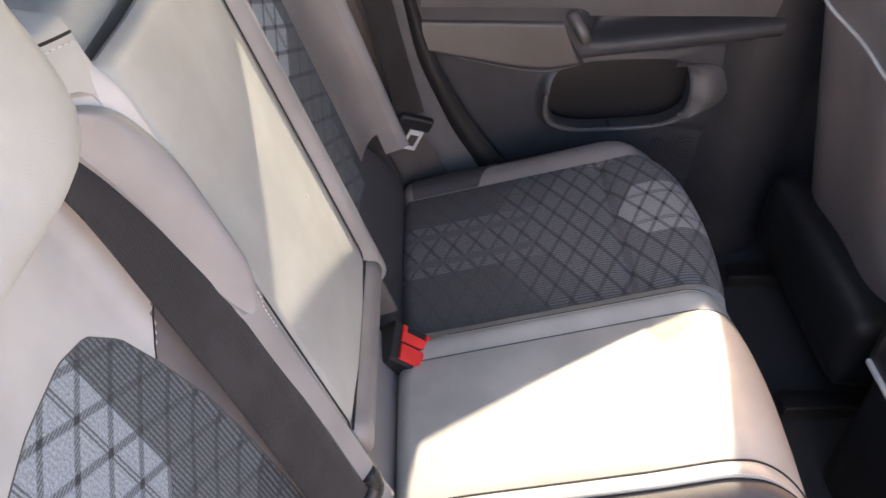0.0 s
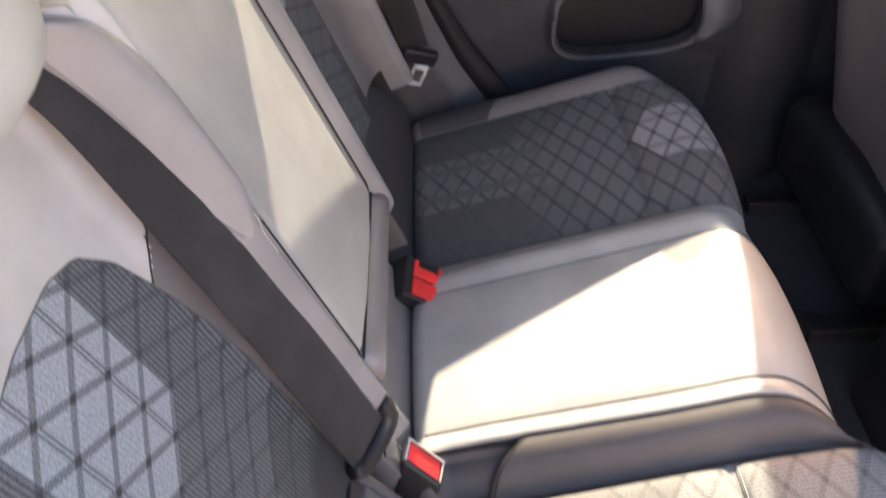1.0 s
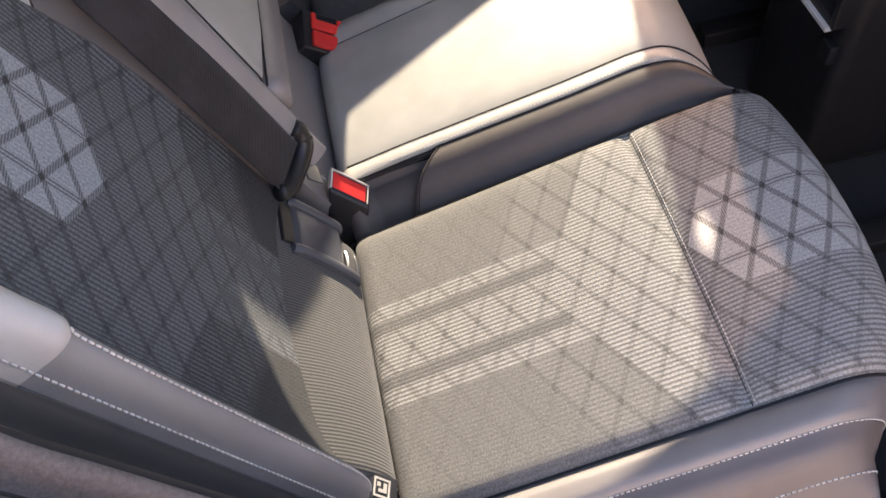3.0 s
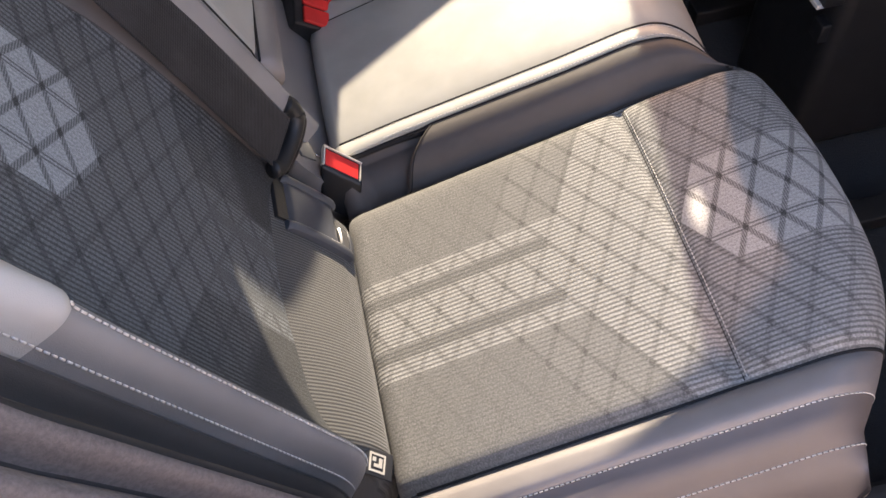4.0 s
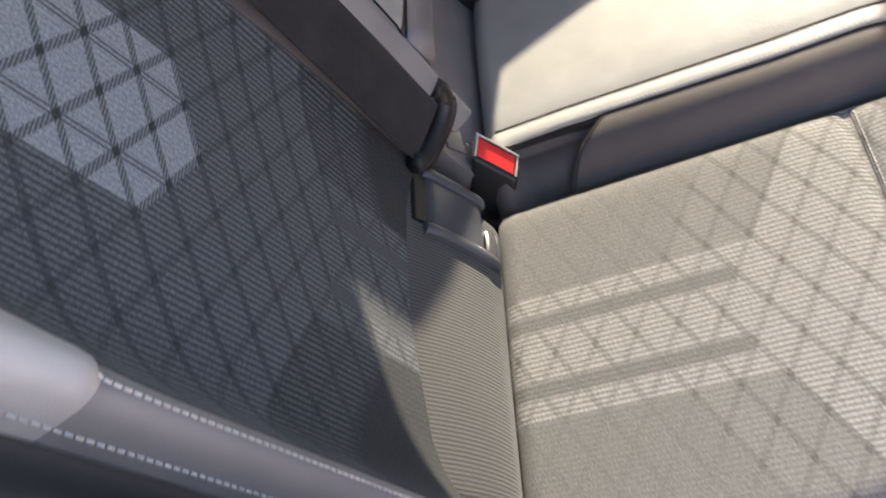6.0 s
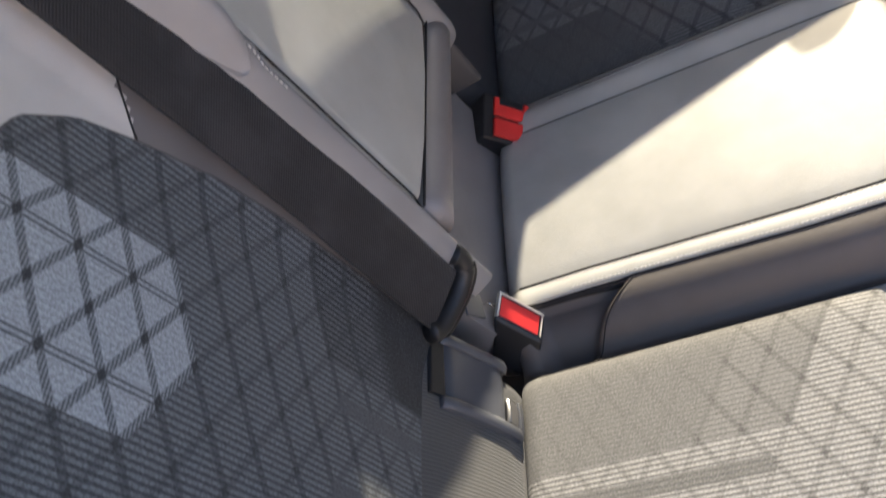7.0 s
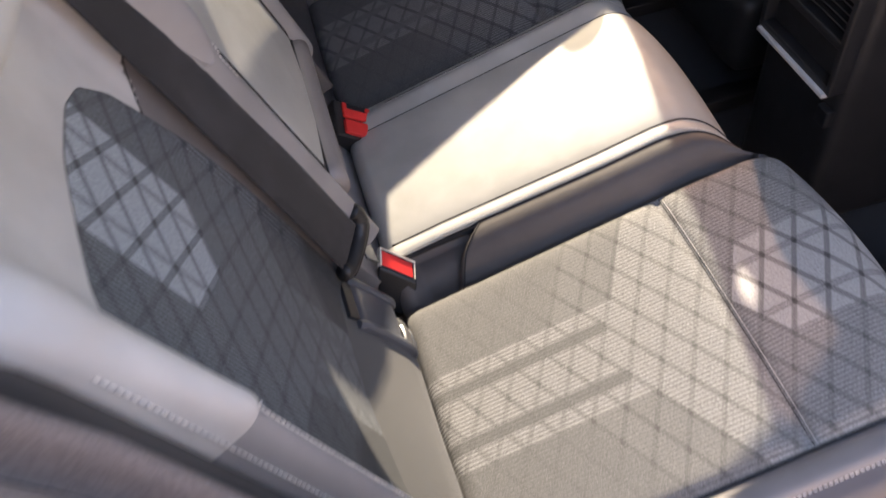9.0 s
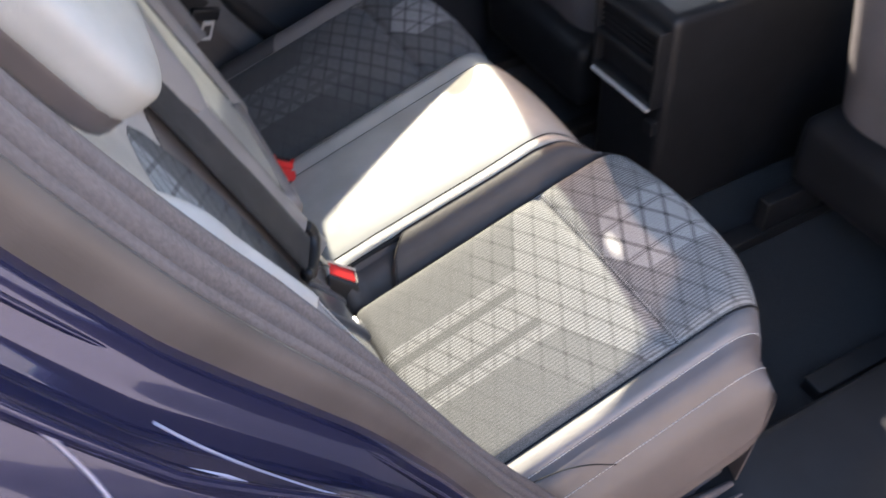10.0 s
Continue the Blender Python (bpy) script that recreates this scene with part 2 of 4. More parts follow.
GROOVE_SHADE = plastic("groove_shade", (0.03, 0.027, 0.03), 0.6, 0.1)
PAINT = car_paint("blue_paint", (0.030, 0.031, 0.085))
SKY_STREAK = plastic("sky_streak", (0.42, 0.41, 0.52), 0.3, 0.05)
HEADLINER = carpet("headliner", (0.12, 0.118, 0.115))
PAVING = carpet("paving", (0.245, 0.216, 0.20))
# border leather darkened to hold the shade of the cushion side wall
LEATHER_SHADED = leather("shaded_leather", (0.088, 0.074, 0.070), 0.62)
SIDE_CLOTH = leather("side_vinyl", (0.066, 0.058, 0.057), 0.6)
WALL = carpet("bounce_wall", (0.345, 0.29, 0.27))


# ---- building helpers ----
def empty(name, label, category, group="", kind="", at=(0, 0, 0)):
    ob = new(name)
    ob.empty_display_size = 0.05
    ob.location = at
    return tagged(ob, label, category, group, kind)


def link_mesh(name, bm, material, parent=None, label="", smooth=True):
    me = bpy.data.meshes.new(name)
    bm.normal_update()
    bm.to_mesh(me)
    bm.free()
    me.materials.append(material)
    if smooth:
        me.polygons.foreach_set("use_smooth", [True] * len(me.polygons))
    ob = new(name, me)
    if parent:
        ob.parent = parent
        ob.matrix_parent_inverse = Matrix.Translation(parent.location).inverted() if not parent.parent else Matrix()
    return tagged(ob, label)


def part(name, bm, material, parent, label="", smooth=True):
    return link_mesh(name, bm, material, parent, label, smooth)


def interp(pts, x):
    """Smooth interpolation through (x, y) pairs."""
    xs = [a for a, _ in pts]
    ys = [b for _, b in pts]
    if x <= xs[0]:
        return ys[0]
    if x >= xs[-1]:
        return ys[-1]
    i = max(k for k in range(len(xs) - 1) if xs[k] <= x)
    sl = lambda k: 0.0 if k <= 0 or k >= len(xs) - 1 else (ys[k + 1] - ys[k - 1]) / (xs[k + 1] - xs[k - 1])
    h = xs[i + 1] - xs[i]
    t = (x - xs[i]) / h
    m0 = sl(i) if i > 0 else (ys[1] - ys[0]) / (xs[1] - xs[0])
    m1 = sl(i + 1) if i + 1 < len(xs) - 1 else (ys[-1] - ys[-2]) / (xs[-1] - xs[-2])
    return (2 * t**3 - 3 * t**2 + 1) * ys[i] + (t**3 - 2 * t**2 + t) * h * m0 + (-2 * t**3 + 3 * t**2) * ys[i + 1] + (t**3 - t**2) * h * m1


def span(a, b, step):
    n = max(1, int(round((b - a) / step)))
    return [a + (b - a) * k / n for k in range(n + 1)]


def sheet(f, us, vs, uvf=None, depth=None, inside=None, snap=None):
    """A surface f(u, v) with a skirt that runs back by the vector depth, so that it is a solid pad. inside picks its faces."""
    bm = bmesh.new()
    layer = bm.loops.layers.uv.new("UVMap")
    par = {}
    grid = []
    for u in us:
        line = []
        for v in vs:
            w = bm.verts.new(f(u, v))
            par[w] = (u, v)
            line.append(w)
        grid.append(line)
    for i in range(len(us) - 1):
        for j in range(len(vs) - 1):
            if inside and not inside((us[i] + us[i + 1]) / 2, (vs[j] + vs[j + 1]) / 2):
                continue
            bm.faces.new((grid[i][j], grid[i + 1][j], grid[i + 1][j + 1], grid[i][j + 1]))
    for w in [w for w in bm.verts if not w.link_faces]:
        bm.verts.remove(w)
    if snap:
        for w in [w for w in bm.verts if any(len(e.link_faces) == 1 for e in w.link_edges)]:
            u, v = snap(*par[w])
            par[w] = (u, v)
            w.co = f(u, v)
    if uvf:
        for fc in bm.faces:
            for lp in fc.loops:
                lp[layer].uv = uvf(*par[lp.vert])
    if depth:
        edges = [e for e in bm.edges if len(e.link_faces) == 1]
        for e in edges:
            e.smooth = False
        out = bmesh.ops.extrude_edge_only(bm, edges=edges)["geom"]
        for w in [g for g in out if isinstance(g, bmesh.types.BMVert)]:
            w.co += Vector(depth)
    bmesh.ops.recalc_face_normals(bm, faces=bm.faces) if not uvf else None
    return bm


def box(bm, lo, hi, m=None, bevel=0.0):
    """A bevelled block between two corners."""
    lo, hi = Vector(lo), Vector(hi)
    made = bmesh.ops.create_cube(bm, size=1.0, matrix=Matrix.Translation((lo + hi) / 2) @ Matrix.Diagonal((*(hi - lo), 1)))
    vs = made["verts"]
    if bevel:
        es = list({e for w in vs for e in w.link_edges})
        out = bmesh.ops.bevel(bm, geom=es, offset=bevel, segments=3, affect="EDGES", profile=0.6)
        vs = list({w for fc in out["faces"] for w in fc.verts} | {w for w in vs if w.is_valid})
    if m:
        bmesh.ops.transform(bm, matrix=m, verts=vs)
    return vs


def tube(bm, pts, r, sides=8):
    """A round cord along points."""
    pts = [Vector(p) for p in pts]
    rings = []
    for i, p in enumerate(pts):
        d = (pts[min(i + 1, len(pts) - 1)] - pts[max(i - 1, 0)]).normalized()
        a = d.cross(Vector((0, 0, 1)) if abs(d.z) < 0.9 else Vector((1, 0, 0))).normalized()
        b = d.cross(a)
        rings.append([bm.verts.new(p + r * (math.cos(2 * math.pi * k / sides) * a + math.sin(2 * math.pi * k / sides) * b)) for k in range(sides)])
    for r0, r1 in zip(rings, rings[1:]):
        for k in range(sides):
            bm.faces.new((r0[k], r0[(k + 1) % sides], r1[(k + 1) % sides], r1[k]))
    bm.faces.new(rings[0][::-1]), bm.faces.new(rings[-1])


def stitches(bm, pts, length=0.0042, gap=0.0022, r=0.0006):
    """Thread stitches along a line of points."""
    pts = [Vector(p) for p in pts]
    run, acc = [], 0.0
    for a, b in zip(pts, pts[1:]):
        run.append((acc, a, b))
        acc += (b - a).length
    def at(d):
        for s0, a, b in reversed(run):
            if d >= s0:
                return a.lerp(b, min(1.0, (d - s0) / max(1e-9, (b - a).length)))
        return pts[0]
    d = 0.0
    while d + length < acc:
        tube(bm, (at(d), at(d + length / 2) + Vector((0, 0, 0.0003)), at(d + length)), r, 5)
        d += length + gap


def pillow(lo, hi, power=4.0, n=28):
    """A rounded cushion body between two corners."""
    bm = bmesh.new()
    bmesh.ops.create_uvsphere(bm, u_segments=n * 2, v_segments=n, radius=1.0)
    lo, hi = Vector(lo), Vector(hi)
    c, h = (lo + hi) / 2, (hi - lo) / 2
    for w in bm.verts:
        q = w.co
        r = (abs(q.x) ** power + abs(q.y) ** power + abs(q.z) ** power) ** (-1 / power)
        w.co = c + Vector((q.x * r * h.x, q.y * r * h.y, q.z * r * h.z))
    return bm


def curve(pts, n):
    out = []
    for k in range(n):
        t = k / (n - 1) * (len(pts) - 1)
        i = min(int(t), len(pts) - 2)
        f = t - i
        P = [Vector(pts[max(0, min(len(pts) - 1, i + j))]) for j in (-1, 0, 1, 2)]
        out.append(0.5 * (2 * P[1] + (P[2] - P[0]) * f + (2 * P[0] - 5 * P[1] + 4 * P[2] - P[3]) * f**2 + (3 * P[1] - P[0] - 3 * P[2] + P[3]) * f**3))
    return out


# ---- rear bench cushion ----
def cushion_front(y):
    c = 0.31 if y < 0.49 else (0.99 if y > 0.83 else 0.66)
    side = max(0.0, 0.21 - y, y - 1.10)
    return (0.470 if y < 0.49 else 0.434 if y > 0.83 else 0.458 - 0.030 * min(1.0, (y - 0.49) / 0.05)) - 0.6 * max(0.0, abs(y - c)) ** 2 - 1.9 * min(side, 0.16) ** 2


CUSHION_D = [(0.0, -0.150), (0.012, -0.085), (0.02, -0.062), (0.03, -0.047), (0.0375, -0.039), (0.047, -0.024), (0.058, -0.014), (0.066, -0.012), (0.0735, -0.010), (0.078, -0.004), (0.085, -0.003), (0.100, -0.005), (0.108, -0.011),
             (0.116, -0.001), (0.14, 0.001), (0.28, 0.004), (0.42, 0.001), (0.450, -0.004), (0.460, -0.014), (0.470, -0.021), (0.479, -0.013), (0.488, -0.001), (0.498, 0.0085), (0.508, 0.0140), (0.518, 0.0162),
             (0.5265, 0.0165), (0.528, 0.0188), (0.538, 0.0200), (0.5482, 0.0178), (0.5498, 0.0178), (0.560, 0.0200), (0.60, 0.023), (0.67, 0.024), (0.74, 0.022),
             (0.772, 0.018), (0.774, 0.018), (0.80, 0.023), (0.815, 0.016), (0.83, 0.006), (0.845, -0.004), (0.86, 0.000), (1.0, 0.004),
             (1.15, 0.0), (1.175, -0.004), (1.19, 0.006), (1.215, 0.006), (1.25, -0.03), (1.28, -0.12)]


def cushion_warp(x, y):
    g = max(0.0, (x - 0.33) / 0.105) ** 2
    amt = interp([(0.44, 0.0), (0.46, 0.006), (0.527, 0.052), (0.567, 0.026), (0.62, 0.0)], y)
    drift = 0.007 * max(0.0, min(1.0, (x - 0.06) / 0.20)) * interp([(0.47, 0.0), (0.51, 1.0), (0.56, 1.0), (0.65, 0.0)], y)
    return y - amt * min(g, 1.0) - drift


def cushion_point(y, s):
    """s: metres along the cushion's section, from the bight over the top (0 to about 0.46) and down the front."""
    xf = cushion_front(y)
    d = interp(CUSHION_D, y)
    slope = Vector((0.966, 0, 0.259))
    up = Vector((-0.259, 0, 0.966))
    base = Vector((-0.030, 0, 0.590 + 0.268 * (-0.030 - 0.279)))
    rf, rb = 0.060, 0.022
    length = (xf + 0.030) / 0.966 - rf * 0.9
    keep = 1.0
    if s < 0:
        a = min(1.0, -s / (rb * 1.57)) * math.pi / 2
        p = base + slope * (rb - rb * math.sin(a)) + up * (rb * math.cos(a) - rb)
        if -s > rb * 1.57:
            p += Vector((0, 0, -1)) * (-s - rb * 1.57)
            keep = 0.3
        else:
            keep = 0.3 + 0.7 * math.cos(a)
    elif s < length:
        p = base + slope * (rb + (length - rb) * s / length)
    else:
        turn = 1.95
        a = min(turn, (s - length) / rf)
        p = base + slope * (length + rf * math.sin(a)) + up * (rf * math.cos(a) - rf)
        keep = max(0.0, math.cos(min(a, 1.57)))
        rest = s - length - rf * turn
        if rest > 0:
            p += (slope * math.cos(turn) - up * math.sin(turn)) * rest
    p += up * d * (keep if d > -0.04 else max(keep, 0.0))
    crease = math.exp(-(((p.x - 0.306) / 0.007) ** 2)) * 0.007 + math.exp(-(((p.x - 0.306) / 0.028) ** 2)) * 0.005
    if 0.108 < y < 0.46 or 0.845 < y < 1.175:
        p -= up * crease * min(1.0, min(abs(y - 0.108), abs(y - 0.46), abs(y - 0.845), abs(y - 1.175)) / 0.01)
    if 0.462 < y < 0.527 and 0 < s < 0.2:
        # sunk pocket where the buckle comes out
        t = (y - 0.462) / 0.064
        edge = 0.062 + 0.062 * t**1.4
        p -= up * 0.020 * max(0.0, min(1.0, (edge - s) / 0.012)) * min(1.0, s / 0.02) * min(1.0, (y - 0.462) / 0.008) * min(1.0, (0.527 - y) / 0.004)
    p.y = cushion_warp(p.x, y)
    return p


def cushion_uv(y, s, offset):
    length = (cushion_front(y) + 0.030) / 0.966 - 0.054
    return (0.022 + (length - 0.022) * s / length if 0 < s < length else s + (0.022 if s <= 0 else 0.0), y - offset)


bench = empty("rear_bench_cushion", "grey leather car rear bench cushion with patterned cloth seat panels", "car seat")
S_RANGE = span(-0.09, 0.0, 0.012)[:-1] + span(0.0, 0.14, 0.005)[:-1] + span(0.14, 0.31, 0.010)[:-1] + span(0.31, 0.38, 0.003)[:-1] + span(0.38, 0.40, 0.010)[:-1] + span(0.40, 0.56, 0.008)[:-1] + span(0.56, 0.70, 0.03)


def bench_strip(name, y0, y1, material, label="", step=0.008, offset=0.0):
    ys = span(y0 + 0.0006, y1 - 0.0006, step)
    bm = sheet(cushion_point, ys, S_RANGE, lambda u, v: cushion_uv(u, v, offset), depth=(0, 0, -0.03))
    return part(name, bm, material, bench, label)


# outer bolsters: darker leather tones stand in for weaker light on that side
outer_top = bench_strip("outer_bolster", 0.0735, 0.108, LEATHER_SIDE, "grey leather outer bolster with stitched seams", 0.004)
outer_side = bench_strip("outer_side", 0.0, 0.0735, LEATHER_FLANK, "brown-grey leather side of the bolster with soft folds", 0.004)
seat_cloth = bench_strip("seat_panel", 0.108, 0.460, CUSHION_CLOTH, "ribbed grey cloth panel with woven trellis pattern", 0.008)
side_wall = bench_strip("inner_bolster", 0.460, 0.527, LEATHER_SHADED, "smooth leather side wall, shade put into its dark colour", 0.004)
border_near = bench_strip("centre_border", 0.527, 0.549, LEATHER, "", 0.0025)
bench_strip("centre_panel", 0.549, 0.773, LEATHER, "smooth grey leather middle seat panel")
border_far = bench_strip("centre_border", 0.773, 0.815, LEATHER, "", 0.004)
bench_strip("inner_bolster", 0.815, 0.845, LEATHER, "", 0.004)
bench_strip("seat_panel", 0.845, 1.175, SHADED_CLOTH, "ribbed grey cloth panel with woven trellis pattern", 0.008, 0.735)
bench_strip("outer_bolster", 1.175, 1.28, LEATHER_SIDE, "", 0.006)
# darker sheet over the rear end of the far bolster
bm = sheet(lambda y, s: cushion_point(y, s * (0.125 + 0.7 * (y - 1.176))) + Vector((-0.0006, 0, 0.0025)), span(1.176, 1.262, 0.006), span(0.0, 1.0, 0.05), None, (0, 0, -0.004))
part("bolster_end", bm, LEATHER_DARK, bench, "thin dark sheet over the bolster end at the bight")


# ---- backrests ----
def back_base(y, z):
    return -0.194 - 0.0725 * (y - 0.333) - 0.365 * (z - 0.906)


DOOR_EDGE = [(-1.50, -0.34), (-1.40, -0.318), (-1.28, -0.282), (-1.18, -0.240), (-1.11, -0.206), (-1.045, -0.172), (-0.97, -0.134), (-0.865, -0.090), (-0.725, -0.030), (-0.585, 0.040), (-0.49, 0.090)]
BACK_H = [(0.084, 0.022), (0.088, 0.032), (0.094, 0.045), (0.102, 0.053), (0.110, 0.050), (0.120, 0.036), (0.132, 0.019), (0.150, 0.007), (0.18, 0.001), (0.20, 0.000), (0.30, -0.003),
          (0.40, 0.0), (0.435, 0.004), (0.448, 0.009), (0.458, 0.013), (0.470, 0.022), (0.485, 0.040), (0.498, 0.060), (0.508, 0.071), (0.514, 0.072), (0.5172, 0.064), (0.5185, 0.040), (0.5188, -0.02)]


def hump(x, lo, hi, soft):
    a = max(0.0, min(1.0, (x - lo) / soft)) * max(0.0, min(1.0, (hi - x) / soft))
    return a * a * (3 - 2 * a)


def cap(z):
    return max(0.0, min(1.0, (z - 0.888) / 0.010)) * max(0.0, min(1.0, (1.125 - z) / 0.03)) ** 0.5


def back_point(y, z, tapered=True):
    h = interp(BACK_H, y)
    # fuller upper halves of the bolsters, ending in a step
    h += 0.003 * cap(z) * hump(y, 0.470, 0.56, 0.045)
    if y < 0.16 and tapered:
        q = max(0.0, min(1.0, (0.672 - z) / 0.072)) * min(1.0, (0.16 - y) / 0.03)
        h *= math.sqrt(1 - 0.98 * q * q)
    y += 0.002 * cap(z) * hump(y, 0.490, 0.56, 0.025)
    h += (0.004 - 0.014 * max(0.0, min(1.0, (z - 0.95) / 0.09))) * hump(z, 0.938, 1.3, 0.008) * hump(y, 0.085, 0.135, 0.012)
    y += 0.060 * max(0.0, min(1.0, (z - 0.90) / 0.22)) ** 1.5 * max(0.0, min(1.0, (0.20 - y) / 0.14)) * max(0.0, min(1.0, (y - 0.096) / 0.024))
    top = max(0.0, z - 1.045 - 0.035 * hump(y, 0.44, 0.60, 0.03)) / 0.075
    h -= 0.075 * (1 - math.sqrt(max(0.0, 1 - min(top, 1.0) ** 2)))
    return Vector((back_base(y, z) + h * 0.94, y, z + h * 0.34 * 0.5))


INSERT = [(0.110, 0.585), (0.110, 0.72), (0.110, 0.84), (0.110, 0.90), (0.111, 0.945), (0.118, 0.972), (0.140, 0.986), (0.175, 0.992), (0.23, 0.997), (0.30, 1.000), (0.36, 0.996), (0.395, 0.984),
          (0.420, 0.955), (0.436, 0.91), (0.447, 0.86), (0.454, 0.80), (0.457, 0.72), (0.458, 0.560)]


def dense(pts, step=0.003):
    out = []
    for a, b in zip(pts, pts[1:]):
        n = max(1, int(math.dist(a, b) / step))
        out += [tuple(a[i] + (b[i] - a[i]) * k / n for i in range(len(a))) for k in range(n)]
    return out + [pts[-1]]


GUSSET_LINE = [(-0.120, 0.652), (-0.094, 0.612), (-0.076, 0.585), (-0.056, 0.555), (-0.038, 0.527), (-0.026, 0.505), (-0.022, 0.48), (-0.026, 0.43)]


def gusset_point(v, y, lift=0.0):
    """A point on the padded roll at the bight, v from the backrest down."""
    k = v * (len(GUSSET_LINE) - 1)
    i = min(int(k), len(GUSSET_LINE) - 2)
    (xa, za), (xb, zb) = GUSSET_LINE[i], GUSSET_LINE[i + 1]
    t = k - i
    out = lift + interp([(0.10, 0.026), (0.22, 0.022), (0.36, 0.008), (0.46, 0.003)], y) * math.sin(math.pi * min(1.0, v / 0.72)) ** 0.8
    return Vector((xa + (xb - xa) * t + out * 0.84, y, za + (zb - za) * t + out * 0.54))


INSERT_FAR = [(max(y, 0.212 + 0.25 * max(0.0, y - 0.110)), z) for y, z in INSERT]


def in_outline(outline, y, z):
    inside = False
    for (ya, za), (yb, zb) in zip(outline, outline[1:] + outline[:1]):
        if (za > z) != (zb > z) and y < (yb - ya) * (z - za) / (zb - za) + ya:
            inside = not inside
    return inside


def panel_top(y):
    return 0.915 + 1.1 * (y - 0.432)


def build_backrest(flip):
    side = (lambda p: Vector((p.x, 1.31 - p.y, p.z))) if flip else (lambda p: p)
    thing = empty("backrest", "grey leather car backrest with patterned cloth panel, leaning back", "car seat", "rear backrests")
    outline = INSERT_FAR if flip else INSERT
    line = dense(outline)
    line_np = np.array(line)
    in_insert = lambda y, z: in_outline(outline, y, z)
    inner_panel = lambda y, z: 0.38 < y < 0.483 and z < panel_top(y)
    edge_strip = lambda y, z: y > 0.483 and z < 1.0
    outer_roll = lambda y, z: y < 0.118 and z < 0.940
    def to_outline(y, z):
        d = (line_np[:, 0] - y) ** 2 + (line_np[:, 1] - z) ** 2
        k = int(d.argmin())
        if abs(z - panel_top(y)) < 0.004 and 0.436 < y < 0.482 and d[k] > 0.004**2:
            return y, panel_top(y)
        return tuple(line_np[k]) if d[k] < 0.007**2 else (y, z)
    ys = span(0.084, 0.108, 0.003)[:-1] + span(0.108, 0.48, 0.005)[:-1] + span(0.48, 0.512, 0.0025)[:-1] + span(0.512, 0.519, 0.001)
    zs = span(0.560, 1.12, 0.005)
    point = lambda y, z: side(back_point(y, z, not flip))
    uvf = lambda u, v: ((v - 0.51) / 0.94, u)
    bm = sheet(point, ys, zs, uvf, (-0.06, 0, -0.01), in_insert, to_outline)
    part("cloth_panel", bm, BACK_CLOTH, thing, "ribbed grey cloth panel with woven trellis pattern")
    bm = sheet(point, ys, zs, uvf, (-0.025, 0.0, -0.01), lambda u, v: v > 0.600 and not in_insert(u, v) and not inner_panel(u, v) and not edge_strip(u, v) and not outer_roll(u, v) and not (v < 0.645 and 0.118 < u < 0.458), to_outline)
    # flipped seat gets darker covers that stand in for its shade
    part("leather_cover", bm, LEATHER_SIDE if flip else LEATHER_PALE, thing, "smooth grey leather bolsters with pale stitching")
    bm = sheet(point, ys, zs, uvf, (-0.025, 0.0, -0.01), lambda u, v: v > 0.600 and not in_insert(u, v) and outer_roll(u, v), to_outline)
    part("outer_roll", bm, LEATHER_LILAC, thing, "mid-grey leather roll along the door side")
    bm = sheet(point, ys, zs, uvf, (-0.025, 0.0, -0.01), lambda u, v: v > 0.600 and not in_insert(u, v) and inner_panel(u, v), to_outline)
    part("inner_panel", bm, LEATHER_INNER if not flip else LEATHER_DARK, thing, "brown-grey leather strip beside the cloth panel, shade-darkened on the far seat")
    # edge facing the belt: its shade is painted as a darker leather
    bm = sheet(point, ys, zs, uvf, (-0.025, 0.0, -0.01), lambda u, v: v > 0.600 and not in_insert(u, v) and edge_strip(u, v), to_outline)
    part("edge_strip", bm, LEATHER_LILAC if not flip else LEATHER_DARK, thing, "narrow leather edge of the bolster, its shade put into the colour")
    bm = bmesh.new()
    tube(bm, [side(back_point(u, panel_top(u))) for u in span(0.434, 0.482, 0.004)], 0.0009, 6)
    part("seam", bm, SEAM, thing, "dark sewn seam")
    # welt round the cloth panel
    bm = bmesh.new()
    tube(bm, [side(back_point(a, b)) + Vector((-0.0008, 0, 0)) for a, b in line[::3]], 0.0011, 6)
    part("welt", bm, LEATHER_DARK, thing, "dark sewn welt")
    # gusset towards the bight
    def gus(u, v):
        edge = max(0.0, 1 - min(u - 0.125, 0.458 - u) / 0.02)
        return side(gusset_point(v, u) - Vector((0.02 * edge**2, 0, 0.008 * edge**2)))
    bm = sheet(gus, span(0.125, 0.458, 0.005), span(0, 1, 0.03), lambda u, v: (u, v * 0.25), (-0.05, 0, 0))
    # far gusset: shade painted as dark leather
    part("gusset", bm, LEATHER_DARK if flip else GUSSET, thing, "ribbed grey cloth gusset at the bight" if not flip else "gusset at the bight, darkened for its shade")
    # core and back board
    bm = bmesh.new()
    m = Matrix.Translation((-0.20, 0.285, 0.80)) @ Matrix.Rotation(radians(-20), 4, "Y")
    box(bm, (-0.11, -0.22, -0.34), (-0.03, 0.225, 0.34), m, 0.02)
    for w in bm.verts:
        w.co = side(w.co)
    bmesh.ops.recalc_face_normals(bm, faces=bm.faces)
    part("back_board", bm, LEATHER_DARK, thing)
    # side cover between the bolster and the door frame
    def cover(u, z):
        e = back_point(0.0845, min(z, 1.115)) + Vector((-0.002, 0.001, z - min(z, 1.115)))
        r = Vector((interp(DOOR_EDGE, -z) - 0.024, 0.047 - 0.011 * max(0.0, min(1.0, (1.06 - z) / 0.08)), z))
        p = e.lerp(r, u)
